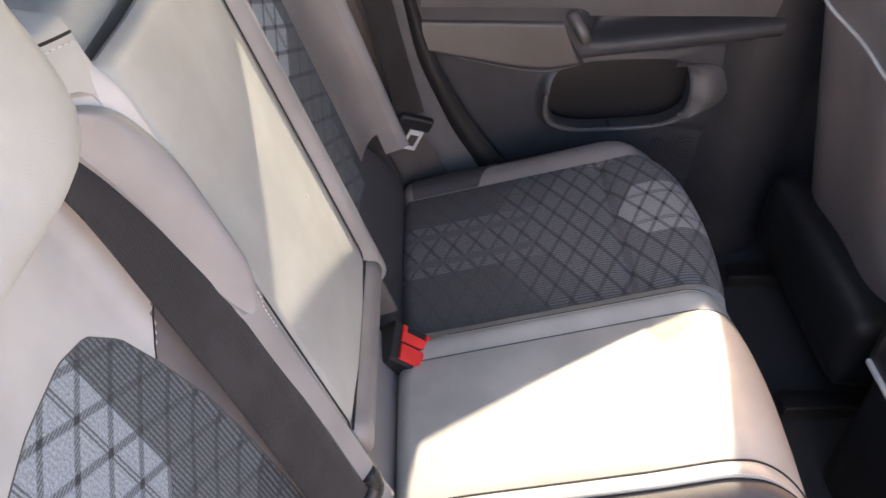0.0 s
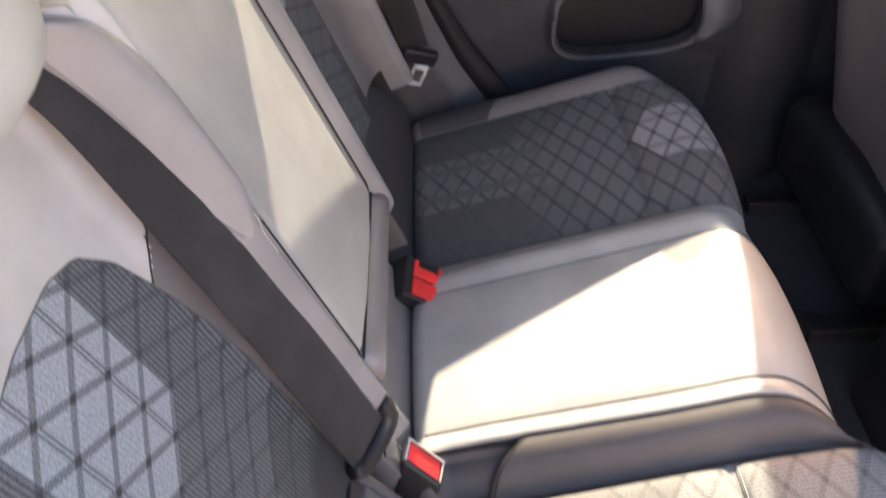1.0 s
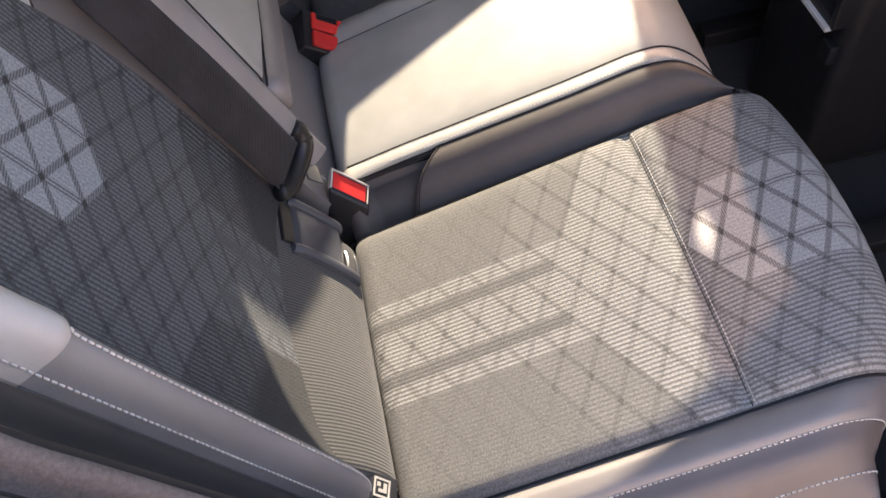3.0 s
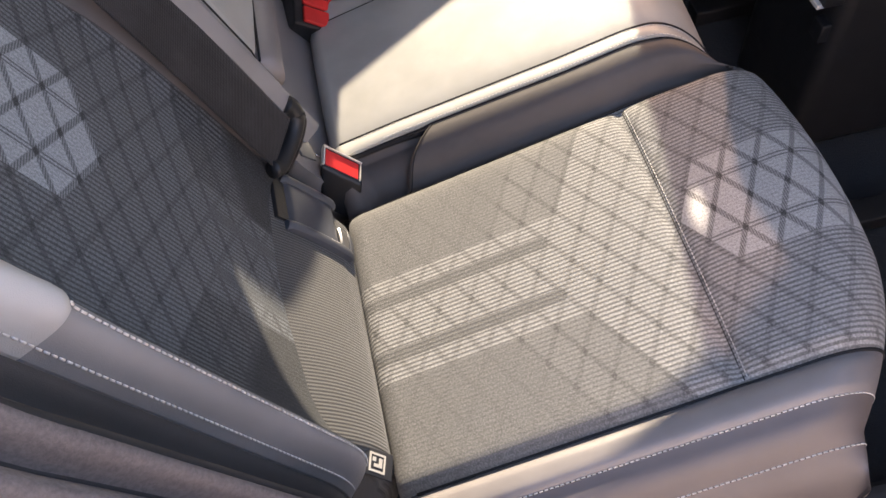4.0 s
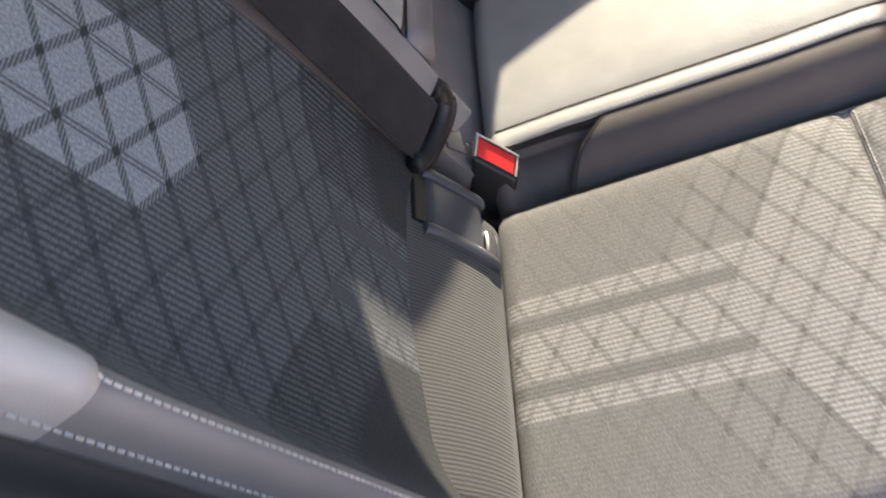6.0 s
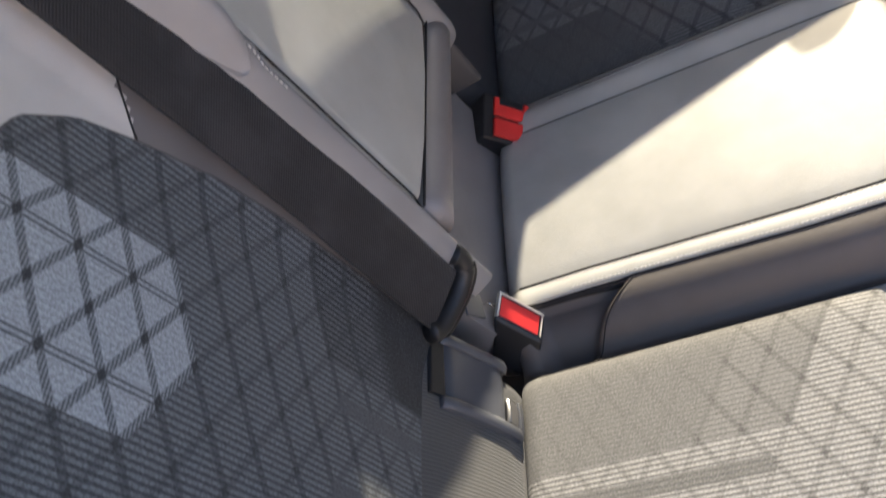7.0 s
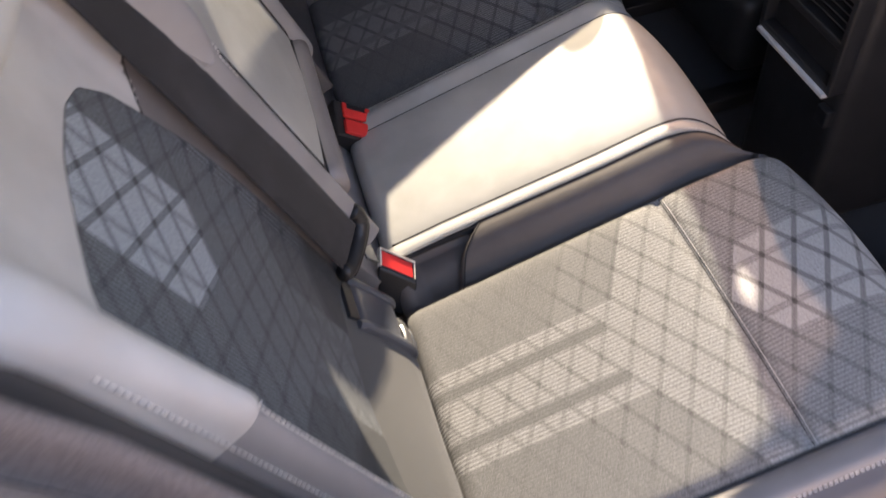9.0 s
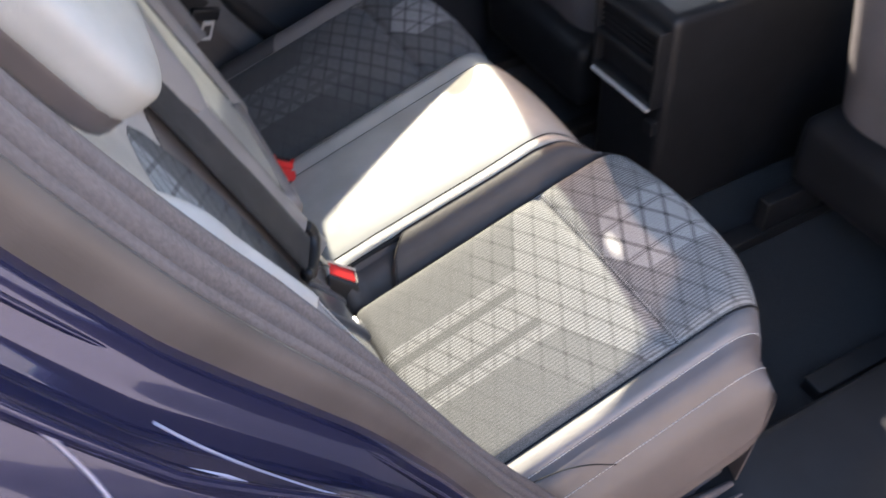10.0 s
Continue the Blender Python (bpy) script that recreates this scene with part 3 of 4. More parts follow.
        p.x -= 0.026 * math.sin(math.pi * u) ** 0.8 - 0.003 * math.sin(4 * math.pi * u)
        return side(p)
    bm = sheet(cover, span(0.0, 1.0, 0.04), span(0.44, 1.30, 0.02), None, (-0.03, 0, -0.01))
    part("side_cover", bm, SIDE_CLOTH, thing, "brown-grey vinyl side cover")
    return thing


near_back = build_backrest(False)
far_back = build_backrest(True)

# middle armrest, folded up
middle = empty("middle_seat_back", "grey leather middle seat back with the armrest folded up", "car seat")


def arm_x(z):
    return -0.122 - 0.365 * (z - 0.867)


def arm_left(z):
    return 0.5195


def arm_point(u, z):
    y = arm_left(z) + (0.777 - arm_left(z)) * u
    e = min(y - arm_left(z), 0.777 - y)
    h = -0.005 * max(0.0, 1 - e / 0.004) ** 2 + 0.004 * min(1.0, e / 0.08) - 0.007 * max(0.0, 1 - (y - arm_left(z)) / 0.014) ** 2
    b = max(0.0, 0.724 - z, z - 1.112) / 0.010
    h -= 0.010 * (1 - math.sqrt(max(0.0, 1 - min(b, 1) ** 2)))
    return Vector((arm_x(z) + h, y, z))


arm = part("armrest", sheet(arm_point, span(0, 0.07, 0.007)[:-1] + span(0.07, 0.95, 0.05)[:-1] + span(0.95, 1.0, 0.007), span(0.714, 0.730, 0.002)[:-1] + span(0.730, 1.106, 0.012)[:-1] + span(1.106, 1.122, 0.002), None, (-0.006, 0, -0.004)), LEATHER, middle, "smooth grey leather fold-down armrest, folded up")
# shoulder of the seat back beside and above the armrest, with a dark slot between
def shoulder_point(u, v):
    z = 0.90 + min(v, 0.262)
    t = max(0.0, min(1.0, (z - 1.112) / 0.045))
    left = 0.499 - 0.115 * t * t * (3 - 2 * t)
    y = left + (0.5155 - left) * u
    p = Vector((arm_x(z) - 0.005 - 0.045 * ((0.5155 - y) / 0.13) ** 1.4, y, z))
    a = max(0.0, v - 0.262) / 0.05
    return p + Vector((-0.05 * math.sin(min(a, 1.2)) - 0.06 * max(0.0, a - 1.2), 0, 0.05 * (1 - math.cos(min(a, 1.2))) * 0.4))


part("shoulder", sheet(shoulder_point, span(0, 1, 0.08), span(0.036, 0.38, 0.008), None, (-0.04, 0, -0.02)), LEATHER, middle, "grey leather shoulder")
# padded end of the bolster, with a rounded lower tip
def pad_point(u, v):
    z = 0.905 + v
    s = max(0.0, min(1.0, (0.972 - z) / 0.067))
    q = math.sqrt(max(0.0, 1 - s**2.2))
    lo = interp([(0.90, 0.4965), (0.94, 0.4905), (1.00, 0.4835), (1.05, 0.4740), (1.118, 0.4600)], z)
    top = interp([(0.90, 0.5205), (1.03, 0.5205), (1.06, 0.5185), (1.085, 0.5120), (1.10, 0.5020), (1.112, 0.4850), (1.118, 0.4640)], z)
    hi = lo + (top - lo) * q
    y = lo + (hi - lo) * u
    w = max(0.0, min(1.0, (hi - lo) / 0.03))
    # flank rising from behind the webbing to a rounded ridge
    h = -0.008 - 0.015 * w + 0.031 * math.sin(math.pi * 0.5 * min(1.0, u / 0.70)) ** 1.2 * w
    k = max(0.0, (u - 0.66) / 0.34)
    h -= 0.013 * (1 - math.sqrt(max(0.0, 1 - k * k))) * w
    h -= 0.016 * max(0.0, (z - 1.03) / 0.09) ** 1.5 + 0.012 * max(0.0, (z - 1.098) / 0.02) ** 2
    return Vector((arm_x(z) + h + 0.005, y, z))


part("bolster_cap", sheet(pad_point, span(0, 1, 0.04), span(0, 0.03, 0.0015)[:-1] + span(0.03, 0.213, 0.006), None, (-0.03, 0, -0.008)), LEATHER_LILAC, middle, "padded leather end of the bolster")
bm = bmesh.new()
stitches(bm, [back_point(0.5085, z) + Vector((0.0012, -0.0006, 0.0)) for z in span(0.865, 0.925, 0.006)], 0.0030, 0.0020, 0.0006)
tagged(part("stitching", bm, THREAD, middle, "row of thread stitches"), kind="stuff")
part("top_cover", sheet(lambda u, v: Vector((arm_x(1.12) - 0.030 - 0.11 * v, 0.516 + 0.30 * u, 1.112 + 0.025 * math.sin(math.pi * 0.5 * min(1.0, v * 4)))), span(0, 1, 0.1), span(0, 1, 0.05), None, (-0.004, 0, -0.05)), LEATHER, middle, "grey leather top behind the armrest")
bm = bmesh.new()
stitches(bm, [shoulder_point(u, 0.244 + 0.022 * (1 - u)) + Vector((0.0010, 0, 0.0006)) for u in span(0.35, 0.98, 0.03)])
tagged(part("stitching", bm, THREAD, middle, "row of thread stitches"), kind="stuff")
bm = bmesh.new()
tube(bm, [shoulder_point(u, 0.250 + 0.022 * (1 - u)) for u in span(0.30, 1.0, 0.03)], 0.0012, 6)
part("seam", bm, SEAM, middle, "dark sewn seam")
bm = bmesh.new()
box(bm, (-0.62, 0.10, 1.10), (-0.40, 1.20, 1.16), None, 0.02)
part("parcel_shelf", bm, BLACK, middle, "black parcel shelf behind the seats")
bm = bmesh.new()
box(bm, (-0.40, 0.515, 1.00), (-0.245, 0.80, 1.09), None, 0.004)
part("slot_backing", bm, BLACK, middle, "black gap behind the armrest")
# roll in darker leather, for the shade below its rim
bm = bmesh.new()
tube(bm, [(arm_x(0.689) - 0.012, y, 0.689) for y in span(0.5215, 0.790, 0.02)], 0.0225, 32)
part("roll", bm, LEATHER_SIDE, middle, "rounded lower leather edge")
# lower panel darkened by material for the shade under the armrest
part("lower_panel", sheet(lambda u, v: Vector((arm_x(v) - 0.048 + 0.15 * max(0, 0.56 - v), u, v)), span(0.50, 0.815, 0.015), span(0.44, 0.73, 0.02), None, (-0.05, 0, 0)), LEATHER_LILAC, middle)
# shadow line of the armrest's lower lip, drawn as a dark cord
bm = bmesh.new()
tube(bm, [(arm_x(0.7125) - 0.001, y, 0.7125) for y in span(0.522, 0.783, 0.02)], 0.0013, 6)
part("seam", bm, SEAM, middle, "dark cord for the shadow line under the armrest")
for y in (0.5192, 0.7785):
    bm = bmesh.new()
    tube(bm, [(arm_x(z) + 0.0012 - 0.012 * min(0.05, max(0.0, 0.73 - z)) / 0.05, y, z) for z in span(0.70 if y > 0.6 else 0.62, 1.115 if y > 0.6 else 0.94, 0.01)], 0.0010, 6)
    part("seam", bm, SEAM, middle, "dark gap beside the armrest")
bm = pillow((-0.1195, 0.7085, 0.8640), (-0.1170, 0.7125, 0.8700), 2.2, 8)
part("mark", bm, WHITE, arm, "small white mark on the leather")
# strip beside the armrest
def strip_point(u, v):
    a = u * math.pi
    end = max(0.0, min(1.0, (0.700 - v) / 0.055))
    full = math.sqrt(1 - end**2)
    return Vector((arm_x(v) - 0.004 + 0.020 * math.sin(a) * full - 0.05 * end**3, 0.780 + 0.036 * (0.5 + (u - 0.5) * full), v))


part("side_strip", sheet(strip_point, span(0, 1, 0.1), span(0.648, 1.12, 0.004), None, (-0.03, 0, 0)), LEATHER_LILAC, middle, "rounded lilac-grey leather strip")


bm = bmesh.new()
stitches(bm, [strip_point(0.80, z) + Vector((0.0006, 0.0006, 0)) for z in span(0.70, 1.10, 0.006)], 0.0032, 0.0022, 0.0006)
tagged(part("stitching", bm, THREAD, middle, "row of thread stitches"), kind="stuff")


# ---- car shell ----
def block(name, lo, hi, mat, label, category, bevel=0.01, kind="structure"):
    bm = bmesh.new()
    box(bm, lo, hi, None, bevel)
    return tagged(link_mesh(name, bm, mat, None, "", False), label, category, "", kind)


block("floor", (-0.7, -0.06, 0.24), (1.9, 1.40, 0.27), CARPET, "black carpeted car floor", "floor")
block("ground", (-60, -60, -0.04), (60, 60, 0.0), PAVING, "pale concrete paving outside the car", "ground", 0)
block("bulkhead", (-0.95, -0.1, 0.24), (-0.90, 1.4, 1.50), DARK_TRIM, "dark tailgate trim", "wall")


def holed(name, outer, holes, place, thick, mat, label, category):
    """A plate with openings; place maps (a, b) to the world, thick is the way through it."""
    bm = bmesh.new()
    for ring in (outer, *holes):
        vs = [bm.verts.new(place(*p)) for p in ring]
        for a, b in zip(vs, vs[1:] + vs[:1]):
            bm.edges.new((a, b))
    bmesh.ops.triangle_fill(bm, use_beauty=True, use_dissolve=False, edges=bm.edges[:])
    out = bmesh.ops.extrude_face_region(bm, geom=bm.faces[:])["geom"]
    for w in [g for g in out if isinstance(g, bmesh.types.BMVert)]:
        w.co += Vector(thick)
    bmesh.ops.recalc_face_normals(bm, faces=bm.faces)
    return tagged(link_mesh(name, bm, mat, None, "", False), label, category, "", "structure")


# near roof edge stops at 0.30 so sky light reaches the seat
block("roof", (-0.95, 0.30, 1.50), (1.35, 1.42, 1.54), HEADLINER, "unseen dark roof lining, set back at the door to admit skylight", "ceiling", 0)
holed("body_side", [(-0.95, 0.24), (1.9, 0.24), (1.9, 0.95), (1.35, 1.52), (-0.95, 1.52)],
      [[(0.150, 1.010), (0.71, 1.010), (0.71, 1.365), (0.535, 1.372), (0.42, 1.383), (0.30, 1.402), (0.14, 1.409), (0.100, 1.387), (0.137, 1.300), (0.145, 1.244)], [(0.80, 0.97), (1.6, 0.95), (1.3, 1.42), (0.80, 1.42)],
       [(0.040, 1.08), (0.047, 1.16), (0.053, 1.42), (-0.06, 1.42), (-0.25, 1.37), (-0.10, 1.12)]],
      lambda a, b: (a, 1.375, b), (0, 0.012, 0), DARK_TRIM, "dark body side with window openings", "wall")

# front door and dashboard out of view, added to shut out stray light
holed("body_side", [(0.68, 0.24), (1.9, 0.24), (1.9, 0.95), (1.35, 1.50), (0.68, 1.50)], [[(0.76, 0.97), (1.55, 0.95), (1.25, 1.42), (0.76, 1.42)]],
      lambda a, b: (a, -0.05, b), (0, -0.012, 0), DARK_TRIM, "unseen dark front door with its window opening, added to block light", "wall")
block("dashboard", (1.50, -0.04, 0.26), (1.88, 1.37, 0.99), DARK_TRIM, "unseen dark dashboard block closing the front to light", "dashboard", 0.05)


def pane(name, lo, hi, mat, label):
    bm = bmesh.new()
    box(bm, lo, hi)
    return tagged(link_mesh(name, bm, mat, None, "", False), label, "window", "", "structure")


DIM_EDGE = [(0.5250, 0.98), (0.5225, 1.06), (0.5225, 1.16), (0.5330, 1.25), (0.5350, 1.45)]
holed("window_1", [(0.08, 0.98)] + [(x - 0.0005, z) for x, z in DIM_EDGE] + [(0.08, 1.45)], [], lambda a, b: (a, 1.392, b), (0, 0.004, 0), GLASS_REAR, "tinted rear door window pane", "window")
# unseen pane added to weaken the sun; its hole throws a bright spot
holed("dimming_pane", DIM_EDGE + [(0.76, 1.45), (0.76, 0.98)], [[(0.548, 1.290), (0.556, 1.290), (0.563, 1.313), (0.557, 1.315), (0.549, 1.303)]],
      lambda a, b: (a, 1.392, b), (0, 0.004, 0), GLASS_DIM, "added unseen reddish pane that dims the sun, with a hole for a bright spot", "window")
pane("window_2", (-0.24, 1.392, 1.12), (0.079, 1.396, 1.49), GLASS_DARK, "dark quarter window pane")
# windscreen out of view; its dark tint is added to lower front light
holed("window_3", [(0.0, 0.0), (1.0, 0.0), (1.0, 1.0), (0.0, 1.0)], [], lambda a, b: (1.35 + 0.55 * b, -0.05 + 1.43 * a, 1.51 - 0.55 * b), (0.004, 0, 0.004), GLASS_DARK, "unseen sloping windscreen, tinted to cut light from the front", "window")
# unseen tinted disc, added to shape the edge of the sun patch
bm = bmesh.new()
bmesh.ops.create_cone(bm, cap_ends=True, segments=32, radius1=0.038, radius2=0.038, depth=0.001, matrix=Matrix.Translation((0.462, 1.3905, 1.010)) @ Matrix.Rotation(radians(90), 4, "X"))
tagged(link_mesh("shade_disc", bm, GLASS_DISC, None, "", False), "unseen translucent disc added to cast a soft notch on the seat", "sticker")
# added wall out of view: blocks low sky and bounces warm light
block("bounce_wall", (-9, -3.6, 0.0), (9, -3.4, 2.3), WALL, "unseen reddish wall added to bounce light into the car", "wall", 0)

# far rear door lining; edges of the trim and of the seal as (z, x)
TRIM_EDGE = [(0.36, 0.21), (0.45, 0.150), (0.53, 0.100), (0.592, 0.062), (0.66, 0.030), (0.727, 0.001), (0.778, -0.012), (0.836, -0.025), (1.0, -0.07), (1.2, -0.17), (1.50, -0.33)]
SEAL_EDGE = [(0.36, 0.27), (0.45, 0.205), (0.553, 0.135), (0.627, 0.083), (0.737, 0.030), (0.836, -0.003), (1.0, -0.045), (1.2, -0.145), (1.50, -0.30)]
door = empty("rear_door", "dark grey rear door lining with map pocket and armrest, closed", "car door")
bm = bmesh.new()


POCKET = (0.366, 0.642, 0.128, 0.064)


def pocket_r(x, z):
    cx, cz, a, b = POCKET
    return (abs((x - cx) / a) ** 3.6 + abs((z - cz - 0.06 * (x - cx)) / b) ** 3.2) ** (1 / 3.4)


def ledge(x):
    return interp([(-0.25, 0.80), (-0.05, 0.757), (0.03, 0.742), (0.088, 0.729), (0.214, 0.708), (0.283, 0.721), (0.40, 0.736), (0.53, 0.752), (0.62, 0.765)], x)


def door_y(x, z):
    y = 1.335
    r = pocket_r(x, z)
    low = 1.0 if z < 0.645 else max(0.25, 1 - (z - 0.645) / 0.05)
    reach = 0.09 + 0.55 * max(0.0, min(1.0, (x - 0.45) / 0.10))
    y -= 0.022 * low * math.exp(-((max(0.0, r - 1.03) / reach) ** 4))
    y -= 0.048 / (1 + math.exp(-(z - ledge(x)) / 0.0035))
    recess = 1 / (1 + math.exp(-(x - 0.30) / 0.006)) / (1 + math.exp(-(z - ledge(x) - 0.040) / 0.003))
    return y + 0.055 * recess + 0.03 * max(0.0, 0.56 - z)


def to_pocket(x, z):
    cx, cz, a, b = POCKET
    r = pocket_r(x, z)
    if 0.8 < r < 1.2:
        return cx + (x - cx) / r, cz + 0.06 * (x - cx) / r + (z - cz - 0.06 * (x - cx)) / r
    return x, z


lining = part("lining", sheet(lambda u, v: Vector((u, door_y(u, v), v)), span(-0.25, 0.62, 0.006), span(0.28, 0.90, 0.005), None, (0, 0.03, 0), lambda u, v: pocket_r(u, v) > 1.0 and u > interp(SEAL_EDGE, v) - 0.020, to_pocket), DOOR_TRIM, door, "dark grey moulded plastic lining")
bm = bmesh.new()
box(bm, (0.22, 1.362, 0.565), (0.52, 1.372, 0.72), None, 0.002)
part("pocket_back", bm, BLACK, lining, "black inside of the map pocket")
rim = []
for k in range(41):
    a = radians(-190 + 165 * k / 40)
    c, d = math.cos(a), math.sin(a)
    r = (abs(c) ** 3.6 + abs(d) ** 3.2) ** (-1 / 3.4)
    x = POCKET[0] + 1.05 * r * c * POCKET[2]
    z = POCKET[1] + 1.09 * r * d * POCKET[3] + 0.06 * (x - POCKET[0])
    rim.append((x, door_y(x, z) - 0.001, z))
bm = bmesh.new()
tube(bm, rim, 0.0042, 12)
part("pocket_rim", bm, FAR_TRIM, lining, "rounded grey rim round the map pocket")


# flare in paler plastic, to paint the light caught by this face
def flare_point(u, v):
    a = radians(-42 + 92 * u)
    c, d = math.cos(a), math.sin(a)
    r = (abs(c) ** 3.6 + abs(d) ** 3.2) ** (-1 / 3.4) * (1.03 + 0.52 * v * math.sin(math.pi * u) ** 0.6)
    x = POCKET[0] + r * c * POCKET[2]
    z = POCKET[1] + r * d * POCKET[3] * (1.0 - 0.2 * v) + 0.06 * (x - POCKET[0])
    return Vector((x, door_y(x, z) - 0.004 - 0.010 * math.sin(math.pi * min(1.0, v * 1.1)), z))


part("pocket_flare", sheet(flare_point, span(0, 1, 0.05), span(0, 1, 0.1), None, (0, 0.006, 0)), FAR_TRIM, lining, "wide flare beside the map pocket, paler for light from above")
part("top_pad", sheet(lambda u, v: Vector((u, 1.300 - 0.02 * math.sin(math.pi * min(1, (v - 0.79) / 0.14)), v)), span(0.005, 0.60, 0.03), span(0.806, 0.925, 0.01), None, (0, 0.05, 0)), DOOR_PALE, door, "pale grey padded upper panel")


def arm_pad_point(u, v):
    x = 0.020 + 0.265 * u - 0.045 * v * u**8 - 0.02 * v * (1 - u)
    z0 = ledge(x) + 0.002
    z = z0 + (0.802 - z0) * v
    e = min(v, 1 - v, (1 - u) * 5)
    return Vector((x, 1.272 + 0.010 * v + 0.012 * max(0.0, 1 - e / 0.10) ** 2, z))


part("arm_pad", sheet(arm_pad_point, span(0, 1, 0.02), span(0, 1, 0.04), None, (0, 0.05, 0)), DOOR_PAD, door, "dark grey padded armrest")
bm = bmesh.new()
tube(bm, [(x, 1.2835 if x < 0.283 else 1.290, ledge(x) - 0.0005) for x in span(0.07, 0.295, 0.01)], 0.0008, 6)
part("piping", bm, DOOR_PALE, door, "thin pale stitched edge")
bm = bmesh.new()
tube(bm, curve([(0.256, 1.284, 0.812), (0.266, 1.266, 0.800), (0.275, 1.264, 0.786), (0.281, 1.272, 0.772)], 10), 0.010, 12)
part("grip_post", bm, DOOR_PALE, door, "pale grip end")
for k in range(9):
    bm = bmesh.new()
    tube(bm, [(0.520 + 0.008 * (k + 1) * math.cos(a), door_y(0.5, 0.50) - 0.002 + 0.0002 * k, 0.515 + 0.008 * (k + 1) * math.sin(a)) for a in span(0, 2 * math.pi, 0.25)], 0.0016, 5)
    part("grille_ring", bm, DARK_TRIM, lining)

# pillar between the doors
bm = sheet(lambda u, v: Vector((0.535 + 0.19 * u, 1.30 + 0.04 * (2 * u - 1) ** 2, v)), span(0, 1, 0.1), span(0.27, 0.99, 0.09), None, (0, 0.06, 0))
tagged(link_mesh("pillar_trim", bm, PILLAR_TRIM), "dark plastic pillar trim between the doors", "pillar", "", "structure")


# ---- front seats and console ----
def front_seat(y0, y1, ahead):
    thing = empty("front_seat", "dark front seat seen from behind, pale piping", "car seat", "front seats", at=(0.75, (y0 + y1) / 2, 0.27))
    c, w = (y0 + y1) / 2, (y1 - y0) / 2
    def shell(u, v):
        e = abs(u)
        width = w * (1.0 - 0.22 * max(0, v - 0.75) ** 1.5 * 4 * 0.6)
        x = 0.655 - 0.20 * (v - 0.2) + 0.10 * e**4 + 0.012 * math.cos(e * 3)
        return Vector((x + 0.05 + ahead, c + u * width, 0.36 + 0.80 * v))
    part("back_shell", sheet(shell, span(-1, 1, 0.06), span(0, 1, 0.05), None, (0.10, 0, 0.0)), SEAT_SHELL, thing, "dark backrest shell")
    for sgn in (-1, 1):
        bm = bmesh.new()
        tube(bm, [shell(sgn * 0.86, v) + Vector((-0.002, 0, 0)) for v in span(0.05, 0.98, 0.04)], 0.0022, 6)
        part("seam", bm, SEAM, thing, "dark sewn seam")
    part("back_panel", sheet(lambda u, v: shell(u, v) + Vector((-0.004, 0, 0)), span(-0.84, 0.84, 0.06), span(0.06, 0.97, 0.05), None, (0.02, 0, 0.0)), SEAT_PANEL, thing, "grey leather back panel")
    bm = bmesh.new()
    tube(bm, [shell(u, 0.650 + 0.014 * u) + Vector((-0.006, 0, 0)) for u in span(-0.84, 0.90, 0.05)], 0.0030, 8)
    part("piping", bm, STEEL, thing, "pale piping across the backrest")
    bm = bmesh.new()
    tube(bm, [shell(u, 0.26 + 0.02 * u) + Vector((-0.001, 0, 0)) for u in span(-0.7, 0.8, 0.05)], 0.0012, 6)
    part("pocket_seam", bm, THREAD, thing, "pale pocket seam")
    bm = bmesh.new()
    box(bm, (0.66 + ahead, y0 + 0.01, 0.36), (1.12 + ahead, y1 - 0.01, 0.52), None, 0.04)
    part("seat_base", bm, BLACK, thing)
    for yy in (y0 + 0.05, y1 - 0.05):
        bm = bmesh.new()
        box(bm, (0.62, yy - 0.02, 0.27), (1.10, yy + 0.02, 0.30), None, 0.004)
        box(bm, (0.80, yy - 0.015, 0.295), (0.95, yy + 0.015, 0.37), None, 0.004)
        part("seat_rail", bm, BLACK, thing)
    return thing


front_seat(0.84, 1.27, 0.0)
front_seat(0.04, 0.47, 0.22)

console = empty("centre_console", "black centre console with rear air vents", "console", at=(0.62, 0.66, 0.27))
bm = bmesh.new()
box(bm, (0.645, 0.565, 0.27), (1.5, 0.765, 0.735), None, 0.02)
part("body", bm, BLACK, console)
bm = bmesh.new()
for lo, hi in (((0.622, 0.575, 0.555), (0.65, 0.755, 0.568)), ((0.622, 0.575, 0.700), (0.65, 0.755, 0.712)), ((0.622, 0.572, 0.555), (0.65, 0.583, 0.712)), ((0.622, 0.747, 0.555), (0.65, 0.758, 0.712)), ((0.622, 0.575, 0.628), (0.65, 0.755, 0.642))):
    box(bm, lo, hi, None, 0.003)
vent = part("vent_frame", bm, BLACK, console, "dark grey vent frame")
bm = bmesh.new()
box(bm, (0.6165, 0.578, 0.550), (0.63, 0.752, 0.5575), None, 0.0015)
part("trim_strip", bm, STEEL, console, "thin silver strip")
for k in range(4):
    bm = bmesh.new()
    box(bm, (0.628, 0.583, -0.0015), (0.648, 0.747, 0.0015), Matrix.Translation((0, 0, 0.654 + 0.0115 * k)), 0.001)
    part("vent_slat", bm, BLACK, vent)
bm = bmesh.new()
box(bm, (0.640, 0.583, 0.568), (0.648, 0.747, 0.628), None, 0.002)
part("control_panel", bm, BLACK, console)
bm = bmesh.new()
box(bm, (0.634, 0.575, 0.49), (0.648, 0.60, 0.52), None, 0.003)
part("socket", bm, BLACK, console, "small grey socket cover")

